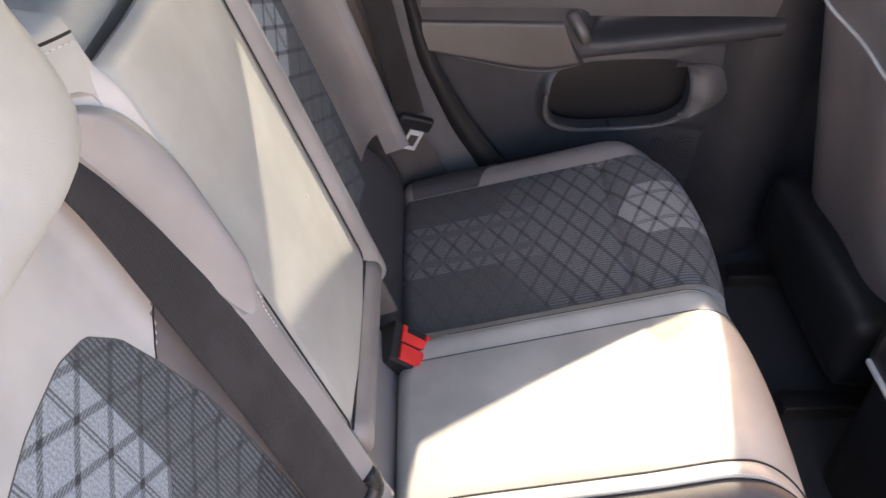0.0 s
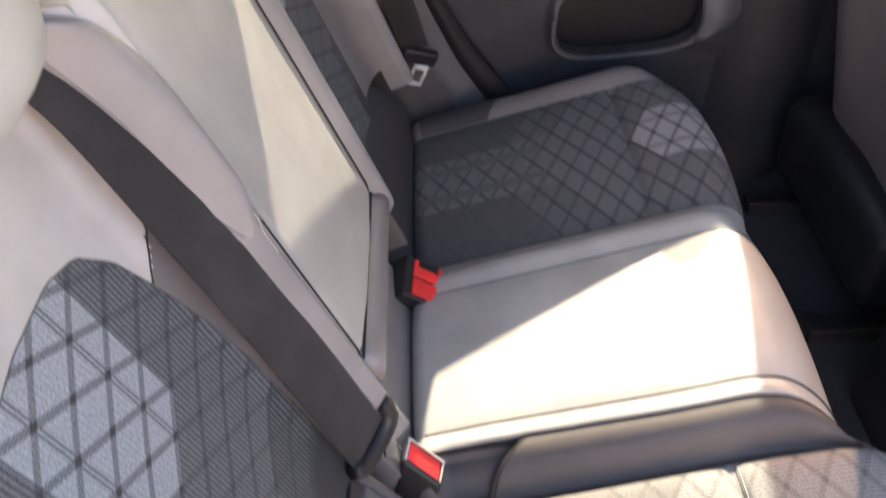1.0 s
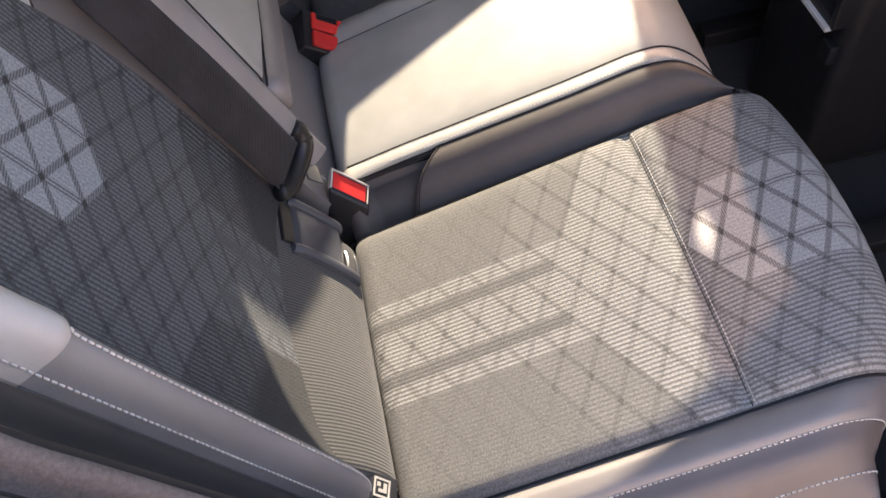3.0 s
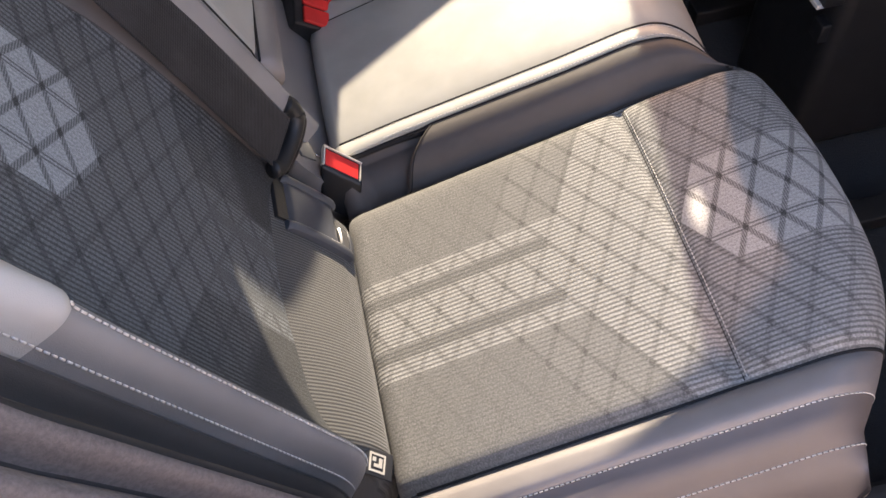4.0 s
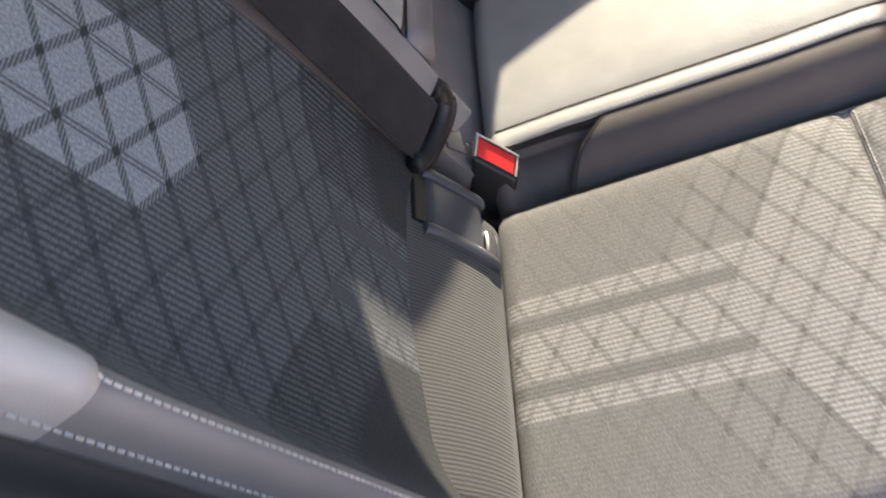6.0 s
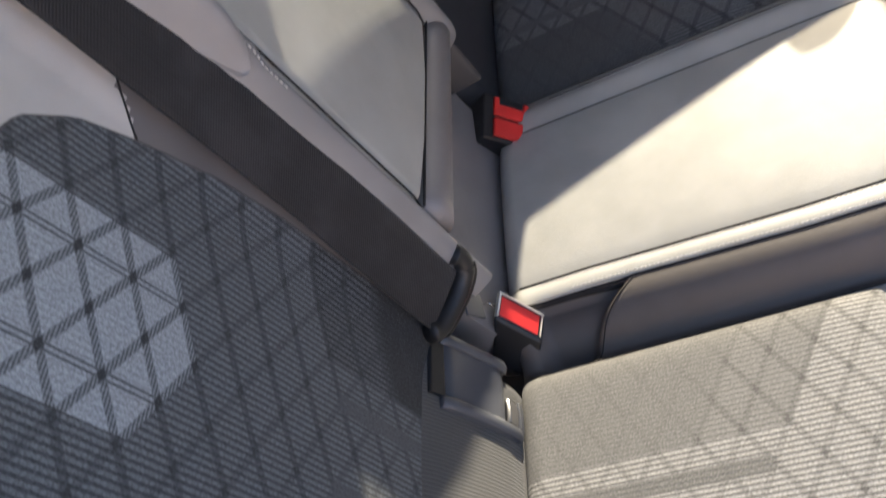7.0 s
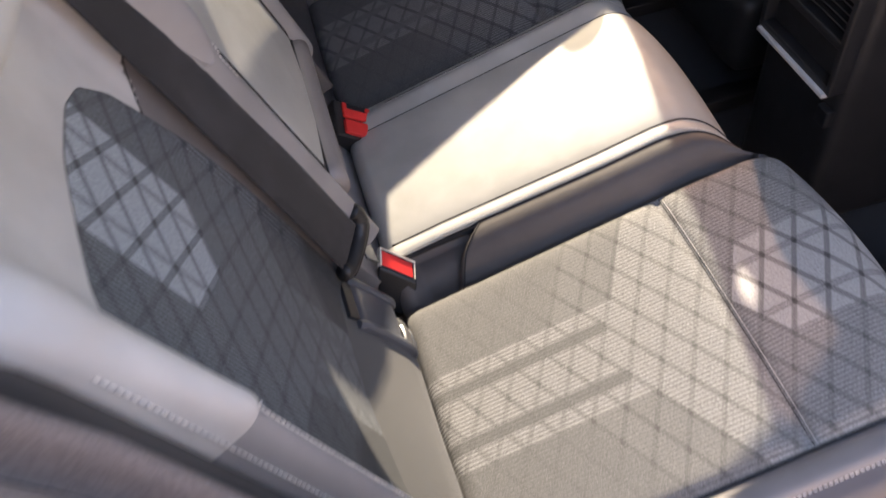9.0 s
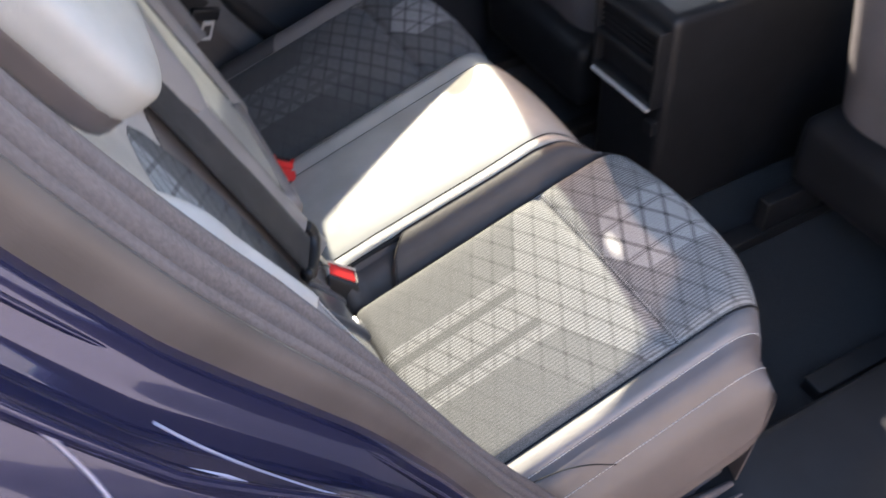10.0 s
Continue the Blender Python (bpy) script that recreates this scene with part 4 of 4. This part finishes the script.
# ---- door opening on the open side: trim, seal and painted jamb ----
JAMB = [(-0.34, 1.50), (-0.318, 1.40), (-0.282, 1.28), (-0.240, 1.18), (-0.206, 1.11), (-0.172, 1.045), (-0.134, 0.97), (-0.090, 0.865), (-0.030, 0.725), (0.040, 0.585), (0.090, 0.49), (0.150, 0.42),
        (0.24, 0.375), (0.36, 0.35)]


def jamb_point(y, k, off):
    i = min(int(k), len(JAMB) - 2)
    t = k - i
    P = [JAMB[max(0, min(len(JAMB) - 1, i + j))] for j in (-1, 0, 1, 2)]
    def cr(a, b, c, d):
        return 0.5 * (2 * b + (c - a) * t + (2 * a - 5 * b + 4 * c - d) * t**2 + (3 * b - a - 3 * c + d) * t**3)
    def cd(a, b, c, d):
        return 0.5 * ((c - a) + 2 * (2 * a - 5 * b + 4 * c - d) * t + 3 * (3 * b - a - 3 * c + d) * t**2)
    x, z = (cr(*[p[c] for p in P]) for c in (0, 1))
    dx, dz = (cd(*[p[c] for p in P]) for c in (0, 1))
    n = Vector((-dz, 0, dx)).normalized()
    wide = max(0.0, min(1.0, (z - 0.86) / 0.30))
    low = max(0.0, min(1.0, (1.06 - z) / 0.08)) * max(0.0, min(1.0, (y + 0.015) / 0.05))
    y = 0.040 + (y - 0.048) * (1 + 0.3 * wide if y > -0.03 else 1.0) - (0.022 * wide if y <= -0.03 else 0.0) - 0.011 * low
    return Vector((x, y, z)) + n * off * (1 + 0.5 * wide)


def jamb_strip(name, profile, mat, parent, label, depth=(-0.03, 0, -0.02), flip=False):
    pts = dense(profile, 0.004)
    def f(u, k):
        i = min(int(u), len(pts) - 1)
        p = jamb_point(pts[i][0], k, pts[i][1])
        if flip:
            p.y = 1.31 - p.y
        return p
    bm = sheet(f, list(range(len(pts))), span(0, len(JAMB) - 1.001, 0.2), None, depth)
    return part(name, bm, mat, parent, label)


block("sill_cover", (0.30, -0.21, 0.27), (1.40, 0.05, 0.352), BLACK, "black plastic sill cover under the door opening", "sill", 0.015)
jamb = empty("door_frame", "open rear door frame with trim, rubber seal and dark blue paint", "door frame", "", "structure")
jamb_strip("pillar_cover", [(0.056, -0.050), (0.053, -0.014), (0.050, -0.002), (0.046, 0.004), (0.041, 0.003), (0.037, -0.004), (0.034, -0.0105), (0.031, -0.0115), (0.028, -0.0070), (0.022, 0.001), (0.016, 0.005), (0.010, 0.003), (0.005, -0.006), (0.001, -0.0125),
                            (-0.003, -0.0085), (-0.007, 0.001), (-0.012, 0.004), (-0.016, -0.004), (-0.018, -0.018)], PILLAR_CLOTH, jamb, "brown-grey trim stretched in soft folds")
jamb_strip("rubber_seal", [(-0.018, -0.018), (-0.0195, -0.004), (-0.022, 0.003), (-0.0255, 0.003), (-0.028, -0.004), (-0.0295, -0.016)], RUBBER, jamb, "brown-grey rubber door seal")
jamb_strip("paint_flange", [(-0.030, -0.016), (-0.040, -0.017), (-0.047, -0.022), (-0.055, -0.031), (-0.066, -0.036), (-0.084, -0.036), (-0.092, -0.031), (-0.098, -0.026), (-0.106, -0.026), (-0.114, -0.034), (-0.122, -0.044), (-0.134, -0.048),
                            (-0.156, -0.050), (-0.164, -0.046), (-0.170, -0.041), (-0.178, -0.044), (-0.186, -0.056), (-0.200, -0.064), (-0.225, -0.08), (-0.235, -0.11), (-0.238, -0.20)], PAINT, jamb, "glossy dark blue painted sheet metal", (-0.10, 0, 0))
for yy, off, r in ((-0.050, -0.0225, 0.0020), (-0.102, -0.0240, 0.0032), (-0.128, -0.0445, 0.0016), (-0.171, -0.0395, 0.0030)):
    bm = bmesh.new()
    tube(bm, [jamb_point(yy + 0.010 * math.sin(0.7 * k + 30 * yy), k, off) for k in span(0, len(JAMB) - 1.001, 0.1)], r, 12)
    part("bead", bm, PAINT, jamb, "rounded bead pressed in the painted metal")
# thin pale cords painted as highlights of the sky on the jamb
def paint_line(k0, y0, k1, y1, bow):
    ks = span(0, 1, 0.04)
    pts = []
    for t in ks:
        y = y0 + (y1 - y0) * t + bow * math.sin(math.pi * t)
        pts.append(jamb_point(y, k0 + (k1 - k0) * t, interp(FLANGE, -y) + 0.0004))
    bm = bmesh.new()
    tube(bm, pts, 0.0011, 6)
    part("streak_line", bm, SKY_STREAK, jamb, "thin pale streak drawn for sky reflected in the paint")


FLANGE = [(0.030, -0.016), (0.040, -0.017), (0.047, -0.022), (0.055, -0.031), (0.066, -0.036), (0.084, -0.036), (0.092, -0.031), (0.098, -0.026), (0.106, -0.026), (0.114, -0.034), (0.122, -0.044), (0.134, -0.048), (0.156, -0.050), (0.164, -0.046), (0.170, -0.041), (0.178, -0.044)]
for line in ((1.6, -0.070, 5.2, -0.125, 0.006), (1.6, -0.098, 4.6, -0.160, 0.010), (1.4, -0.128, 4.2, -0.172, -0.006), (3.4, -0.060, 6.6, -0.078, -0.005)):
    paint_line(*line)
# dark cords laid in gaps and fold valleys to paint their shade
for yy, off, r in ((-0.0180, -0.010, 0.005), (0.0555, -0.012, 0.005), (0.0325, -0.0125, 0.0022), (0.001, -0.0135, 0.0020)):
    bm = bmesh.new()
    tube(bm, [jamb_point(yy, k, off) for k in span(0, len(JAMB) - 1.001, 0.2)], r, 6)
    part("groove", bm, GROOVE_SHADE, jamb, "dark cord drawn for the shade in a groove")

far_jamb = empty("door_frame", "closed rear door frame with grey trim and a black rubber seal", "door frame", "", "structure")



def far_ribbon(name, a, b, ya, yb, bulge, mat, label):
    def f(u, z):
        xa, xb = a(z), b(z)
        return Vector((xa + (xb - xa) * u, ya + (yb - ya) * u - bulge * math.sin(math.pi * u), z))
    part(name, sheet(f, span(0, 1, 0.1), span(0.36, 1.50, 0.02), None, (-0.004, 0.03, 0)), mat, far_jamb, label)


far_ribbon("pillar_cover", lambda z: interp(TRIM_EDGE, z) - 0.085, lambda z: interp(TRIM_EDGE, z), 1.282, 1.285, 0.012, FAR_TRIM, "grey trim")
far_ribbon("rubber_seal", lambda z: interp(TRIM_EDGE, z) + 0.001, lambda z: interp(SEAL_EDGE, z), 1.282, 1.284, 0.008, SEAL_BLACK, "black rubber door seal")

# ---- near rear door, swung open ----
# door added to block light that reaches the backrest through the doorway
open_door = empty("rear_door", "dark lining of the open rear door with its window", "car door", at=(0.66, -0.08, 0.36))
SWING = Matrix.Translation((0.66, -0.08, 0.0)) @ Matrix.Rotation(radians(-62), 4, "Z")
bm = bmesh.new()
box(bm, (0.0, -0.045, 0.36), (0.98, 0.0, 0.97), SWING, 0.02)
part("lining", bm, DARK_TRIM, open_door, "dark grey door lining")
bm = bmesh.new()
box(bm, (0.0, 0.002, 0.34), (1.0, 0.06, 0.98), SWING, 0.02)
part("outer_panel", bm, PAINT, open_door, "glossy dark blue painted panel")
bm = bmesh.new()
tube(bm, [SWING @ Vector(p) for p in ((0.02, 0.02, 0.96), (0.06, 0.02, 1.40), (0.45, 0.02, 1.43), (0.80, 0.02, 1.30), (0.97, 0.02, 0.97))], 0.022, 10)
door_window = part("window_frame", bm, BLACK, open_door, "black window frame")
bm = bmesh.new()
vs = [bm.verts.new(SWING @ Vector(p)) for p in ((0.03, 0.02, 0.965), (0.06, 0.02, 1.40), (0.45, 0.02, 1.43), (0.80, 0.02, 1.30), (0.96, 0.02, 0.965))]
bm.faces.new(vs)
part("pane", bm, GLASS, door_window, "clear glass pane", False)

# ---- headrest ----
head = empty("headrest", "grey leather headrest on the backrest", "headrest", at=(-0.25, 0.30, 1.09))


HEAD_POSE = Matrix.Translation((-0.2391, 0.2833, 1.2119)) @ Matrix.Rotation(-0.0524, 4, "Z") @ Matrix.Rotation(-0.4203, 4, "Y")
bm = pillow((-0.0287, -0.1359, -0.0926), (0.0287, 0.1359, 0.0926), 4.4)
bmesh.ops.transform(bm, matrix=HEAD_POSE, verts=bm.verts)
part("cushion", bm, LEATHER, head, "grey leather cushion")
bm = pillow((-0.046, -0.1335, -0.0915), (-0.004, 0.1335, 0.090), 4.4)
bmesh.ops.transform(bm, matrix=HEAD_POSE, verts=bm.verts)
part("rear_shell", bm, LEATHER_BROWN, head, "dark brown-grey rear of the headrest")
for yy in (0.26, 0.39):
    bm = bmesh.new()
    tube(bm, [(-0.290, yy, 1.02), (-0.256, yy, 1.16)], 0.006, 10)
    part("post", bm, CHROME, head, "chrome post")

# ---- belts ----
def strap(name, line, width_dir, width, parent, mat=BELT):
    """Webbing along line; width_dir(i) is the way across it."""
    bm = bmesh.new()
    layer = bm.loops.layers.uv.new("UVMap")
    acc, rows, par = 0.0, [], {}
    for i, p in enumerate(line):
        p = Vector(p)
        acc += (p - Vector(line[i - 1])).length if i else 0
        d = (Vector(line[min(i + 1, len(line) - 1)]) - Vector(line[max(0, i - 1)])).normalized()
        w = Vector(width_dir(i / (len(line) - 1)))
        w = (w - d * w.dot(d)).normalized()
        nrm = d.cross(w)
        row = []
        for a, off in ((-1, 0.0), (-0.92, 0.0011), (-0.5, 0.0013), (0, 0.0012), (0.5, 0.0013), (0.92, 0.0011), (1, 0.0), (0.92, -0.0008), (0, -0.0008), (-0.92, -0.0008)):
            v = bm.verts.new(p + w * a * width / 2 + nrm * off)
            par[v] = (acc, a * width / 2)
            row.append(v)
        rows.append(row)
    n = len(rows[0])
    for r0, r1 in zip(rows, rows[1:]):
        for k in range(n):
            f = bm.faces.new((r0[k], r0[(k + 1) % n], r1[(k + 1) % n], r1[k]))
            for lp in f.loops:
                lp[layer].uv = par[lp.vert]
    bmesh.ops.recalc_face_normals(bm, faces=bm.faces)
    return part(name, bm, mat, parent)


belt = empty("seat_belt", "black webbing seat belt with plastic tongue, hanging beside the backrest", "seat belt")
BELT_LINE = curve([(back_base(0.469, z) + 0.041 - 0.45 * max(0.0, z - 1.075), y, z) for y, z in ((0.470, 1.16), (0.470, 1.11), (0.471, 1.06), (0.474, 0.95), (0.475, 0.84), (0.472, 0.74), (0.469, 0.66), (0.470, 0.642))], 60)
strap("webbing", BELT_LINE, lambda t: (0.026 - 0.008 * max(0.0, 1 - t / 0.7), 0.046, 0.008), 0.059, belt)
bm = bmesh.new()
grip = curve([(-0.0535, 0.503, 0.664), (-0.0490, 0.504, 0.656), (-0.0475, 0.500, 0.644), (-0.0540, 0.488, 0.633), (-0.0650, 0.468, 0.628), (-0.0750, 0.450, 0.628), (-0.0815, 0.442, 0.634)], 48)
tube(bm, grip, 0.0098, 16)
tube(bm, [p + Vector((0.0045, 0.002, -0.007)) for p in grip[12:42]], 0.0062, 12)
tongue = part("tongue_grip", bm, BLACK, belt, "black plastic tongue grip")
bm = bmesh.new()
box(bm, (-0.014, -0.012, -0.0012), (0.014, 0.012, 0.0012), Matrix.Translation((-0.047, 0.482, 0.610)) @ Euler((0.5, 1.0, 0.6)).to_matrix().to_4x4(), 0.0008)
part("tongue_plate", bm, SILVER, tongue, "dull steel tongue plate")

far_belt = empty("seat_belt", "black webbing seat belt with steel tongue beside the door", "seat belt")
strap("webbing", curve([(-0.20, 1.27, 1.2), (-0.095, 1.255, 0.95), (-0.047, 1.24, 0.78), (-0.012, 1.225, 0.655)], 30), lambda t: (1, 0.0, 0.3), 0.048, far_belt)
bm = bmesh.new()
M = Matrix.Translation((-0.006, 1.222, 0.640)) @ Euler((0.25, 0.35, 0.2)).to_matrix().to_4x4()
box(bm, (-0.030, -0.008, -0.010), (0.030, 0.006, 0.018), M, 0.005)
tongue = part("tongue_grip", bm, BLACK, far_belt, "black plastic tongue grip")
bm = bmesh.new()
for lo, hi in (((-0.006, -0.010, -0.050), (-0.001, -0.007, -0.008)), ((0.015, -0.010, -0.050), (0.020, -0.007, -0.008)), ((-0.006, -0.010, -0.054), (0.020, -0.007, -0.046)), ((-0.006, -0.010, -0.018), (0.020, -0.007, -0.008))):
    box(bm, lo, hi, M, 0.0006)
part("tongue_plate", bm, STEEL, tongue, "pale steel tongue plate")


# ---- buckles ----
def buckle(at, across, along, double, down=None):
    """A buckle whose top face is centred at at; across and along span that face."""
    thing = empty("belt_buckle", "black belt buckle with red release button", "belt buckle", "belt buckles", at=at)
    across, along = Vector(across).normalized(), Vector(along).normalized()
    up = across.cross(along).normalized()
    if up.z < 0:
        up = -up
    m = Matrix((( *[across.x, along.x, up.x], at[0]), (*[across.y, along.y, up.y], at[1]), (*[across.z, along.z, up.z], at[2]), (0, 0, 0, 1)))
    body = m.copy()
    if down:
        for r, v in enumerate(Vector(down).normalized()):
            body[r][2] = -v
    w, h = (0.026, 0.027) if double else (0.0240, 0.0115)
    bm = bmesh.new()
    box(bm, (-w - (0.010 if double else 0.003), -h - 0.003, -0.060), (w + 0.003, h + 0.003, -0.002), body, 0.004)
    bmesh.ops.recalc_face_normals(bm, faces=bm.faces)
    part("case", bm, BLACK, thing, "black plastic case", False)
    if double:
        bm = bmesh.new()
        box(bm, (-w + 0.003, -h + 0.002, -0.004), (w - 0.002, -0.002, 0.0035), m, 0.0025)
        bmesh.ops.recalc_face_normals(bm, faces=bm.faces)
        part("release_button", bm, RED, thing, "red plastic button", False)
        bm = bmesh.new()
        box(bm, (-w + 0.003, 0.002, -0.004), (w - 0.002, h - 0.010, 0.0025), m, 0.002)
        box(bm, (-w + 0.003, h - 0.012, -0.004), (-w + 0.010, h - 0.001, 0.0025), m, 0.002)
        box(bm, (w - 0.009, h - 0.012, -0.004), (w - 0.002, h - 0.001, 0.0025), m, 0.002)
        bmesh.ops.recalc_face_normals(bm, faces=bm.faces)
        part("slot_frame", bm, RED, thing, "red notched slot frame", False)
    else:
        bm = bmesh.new()
        box(bm, (-w + 0.002, -h + 0.001, -0.006), (w - 0.002, h - 0.002, -0.0005), m, 0.001)
        bmesh.ops.recalc_face_normals(bm, faces=bm.faces)
        part("release_button", bm, RED, thing, "red plastic button", False)
        bm = bmesh.new()
        for lo, hi in (((-w - 0.002, h - 0.0002, -0.006), (w + 0.002, h + 0.0012, 0.0020)), ((-w - 0.002, -h - 0.001, -0.008), (-w + 0.0006, h, 0.0022)), ((w - 0.0002, -h, -0.006), (w + 0.0014, h, 0.0012))):
            box(bm, lo, hi, m, 0.0012)
        bmesh.ops.recalc_face_normals(bm, faces=bm.faces)
        part("rim", bm, WHITE, thing, "pale worn rim", False)
        bm = bmesh.new()
        tube(bm, [m @ Vector(q) for q in ((-w - 0.004, -0.004, -0.004), (-w - 0.012, -0.004, 0.0), (-w - 0.014, -0.004, -0.012), (-w - 0.010, -0.006, -0.034), (-w - 0.003, -0.006, -0.04))], 0.0011, 8)
        part("wire_clip", bm, CHROME, thing, "thin steel wire clip")
    return thing


buckle((-0.014, 0.5126, 0.537), (0.036, -0.0155, -0.026), (0.0035, 0.0145, 0.004), False, (-0.25, -0.30, -0.92))
buckle((-0.006, 0.787, 0.546), (0.036, 0.002, -0.028), (0.006, 0.045, 0.016), True)


# ---- anchor cover and tags at the bight ----
anchor = empty("anchor_cover", "blue-grey plastic child seat anchor cover at the bight", "anchor cover", at=(-0.055, 0.445, 0.55))


def on_roll(y, k, lift):
    return gusset_point(k / 7, y, lift)


def anchor_sheet(y0, y1, k0, k1, lift, bulge):
    f = lambda u, v: on_roll(y0 + (y1 - y0) * u, k0 + (k1 - k0) * v, lift + bulge * math.sin(math.pi * u) ** 0.7 - 0.003 * max(0.0, abs(2 * v - 1) - 0.85) / 0.15)
    return sheet(f, span(0, 1, 0.08), span(0, 1, 0.06), None, (-0.010, 0, -0.006))


part("plate", anchor_sheet(0.392, 0.456, 1.60, 3.85, 0.004, 0.0015), SILVER, anchor, "smooth blue-grey plastic plate")
part("lip", anchor_sheet(0.450, 0.462, 1.45, 3.95, 0.0065, 0.0030), SILVER, anchor, "raised upper lip")
part("lip", anchor_sheet(0.384, 0.396, 1.45, 4.75, 0.0065, 0.0030), SILVER, anchor, "raised lower lip")
part("lip", anchor_sheet(0.390, 0.424, 4.52, 4.80, 0.0060, 0.0020), SILVER, anchor, "raised lip at the corner")
part("metal_tab", anchor_sheet(0.398, 0.422, 3.90, 4.50, 0.0055, 0.0015), TAB_METAL, anchor, "bright metal tab")
part("recess", anchor_sheet(0.396, 0.450, 1.05, 1.62, 0.0035, 0.0), BLACK, anchor, "black opening")


def anchor_tag(at, turn):
    thing = empty("anchor_tag", "small dark tag with a pale child seat sign", "tag", "anchor tags", at=at)
    M = Matrix.Translation(at) @ Euler(turn).to_matrix().to_4x4()
    bm = bmesh.new()
    box(bm, (-0.020, -0.013, -0.002), (0.020, 0.013, 0.0), M, 0.001)
    part("plate", bm, DARK_TRIM, thing)
    bm = bmesh.new()
    for lo, hi in (((-0.010, -0.009, 0.0), (-0.008, 0.009, 0.0006)), ((0.008, -0.009, 0.0), (0.010, 0.009, 0.0006)), ((-0.008, -0.009, 0.0), (0.008, -0.007, 0.0006)), ((-0.008, 0.007, 0.0), (0.008, 0.009, 0.0006)),
                   ((-0.004, -0.004, 0.0), (0.006, -0.001, 0.0006)), ((0.002, -0.001, 0.0), (0.006, 0.005, 0.0006)), ((-0.006, 0.001, 0.0), (-0.002, 0.005, 0.0006))):
        box(bm, lo, hi, M, 0)
    part("sign", bm, WHITE, thing, "pale printed sign", False)
    return thing


anchor_tag((-0.034, 0.128, 0.560), (0.0, 0.9, -0.25))
anchor_tag((-0.048, 0.863, 0.515), (0.0, 0.9, 0.0))
anchor_tag((-0.051, 1.144, 0.530), (0.0, 0.9, 0.0))


# ---- seams and stitching ----
def seam_on_bench(y, s0, s1, lift=0.0, shift=0.0):
    return [cushion_point(y, s) + Vector((0, shift, lift)) for s in span(s0, s1, 0.006)]


# the cord at 0.5264 also draws the shadow line below the lip
for y, s0, s1 in ((0.5264, 0.03, 0.56), (0.549, 0.0, 0.56), (0.773, 0.0, 0.56), (0.815, 0.06, 0.56), (0.1085, 0.0, 0.56), (0.46, 0.02, 0.56), (0.0735, 0.03, 0.53), (0.0375, 0.02, 0.52)):
    bm = bmesh.new()
    tube(bm, seam_on_bench(y, s0, s1, -0.0004), {0.1085: 0.0019, 0.5264: 0.0015, 0.549: 0.0018, 0.0735: 0.0006, 0.0375: 0.0006}.get(y, 0.0011), 6)
    part("seam", bm, SEAM, bench, "dark sewn seam")
for y, s0, s1, on in ((0.5300, 0.06, 0.50, border_near), (0.5458, 0.02, 0.50, border_near), (0.8085, 0.06, 0.50, border_far)):
    bm = bmesh.new()
    stitches(bm, seam_on_bench(y, s0, s1, 0.0004), 0.0030, 0.0014, 0.00048)
    tagged(part("stitching", bm, THREAD, on, "row of thread stitches"), kind="stuff")
bm = bmesh.new()
tube(bm, [cushion_point(0.462 + 0.064 * t, 0.066 + 0.062 * t**1.4) + Vector((0, 0, 0.0002)) for t in span(0, 1, 0.05)], 0.0006, 6)
part("seam", bm, SEAM, side_wall, "diagonal sewn seam")
for y, s1, on in ((0.0735, 0.52, outer_top), (0.0375, 0.50, outer_side)):
    bm = bmesh.new()
    stitches(bm, seam_on_bench(y, 0.03, s1, 0.0005), 0.0036, 0.0016, 0.00075)
    tagged(part("stitching", bm, THREAD, on, "row of pale thread stitches"), kind="stuff")
bm = bmesh.new()
stitches(bm, [cushion_point(y, 0.349) + Vector((0, 0, 0.0004)) for y in span(0.114, 0.454, 0.01)], 0.0030, 0.0016, 0.0005)
tagged(part("stitching", bm, THREAD, seat_cloth, "row of fine thread stitches"), kind="stuff")
bm = bmesh.new()
tube(bm, [cushion_point(y, 0.346) + Vector((0, 0, -0.0002)) for y in span(0.112, 0.456, 0.01)], 0.0006, 6)
part("seam", bm, SEAM, seat_cloth, "sewn crease in the cloth panel")
# dark cord painting the shade where the lip stands open
bm = bmesh.new()
tube(bm, [cushion_point(0.5262, s) + Vector((0, 0, -0.002 - 0.004 * max(0.0, (s - 0.05) / 0.06))) for s in span(0.005, 0.115, 0.01)], 0.0036, 8)
part("seam", bm, SEAM, bench, "dark cord for the shade under the stitched lip")
bm = bmesh.new()
tube(bm, [cushion_point(0.070 - 0.034 * t * t, 0.02 + 0.16 * t) + Vector((0, 0, 0.0004)) for t in span(0, 1, 0.05)], 0.001, 6)
part("seam", bm, SEAM, bench)
for yy, z0, z1 in ((0.104, 0.62, 0.945), (0.0875, 0.62, 1.04)):
    bm = bmesh.new()
    stitches(bm, [back_point(yy, z) + Vector((0.0011, -0.0008, 0.0006)) for z in span(z0, z1, 0.005)], 0.0034, 0.0017, 0.0008)
    tagged(part("stitching", bm, THREAD, near_back, "row of thread stitches"), kind="stuff")
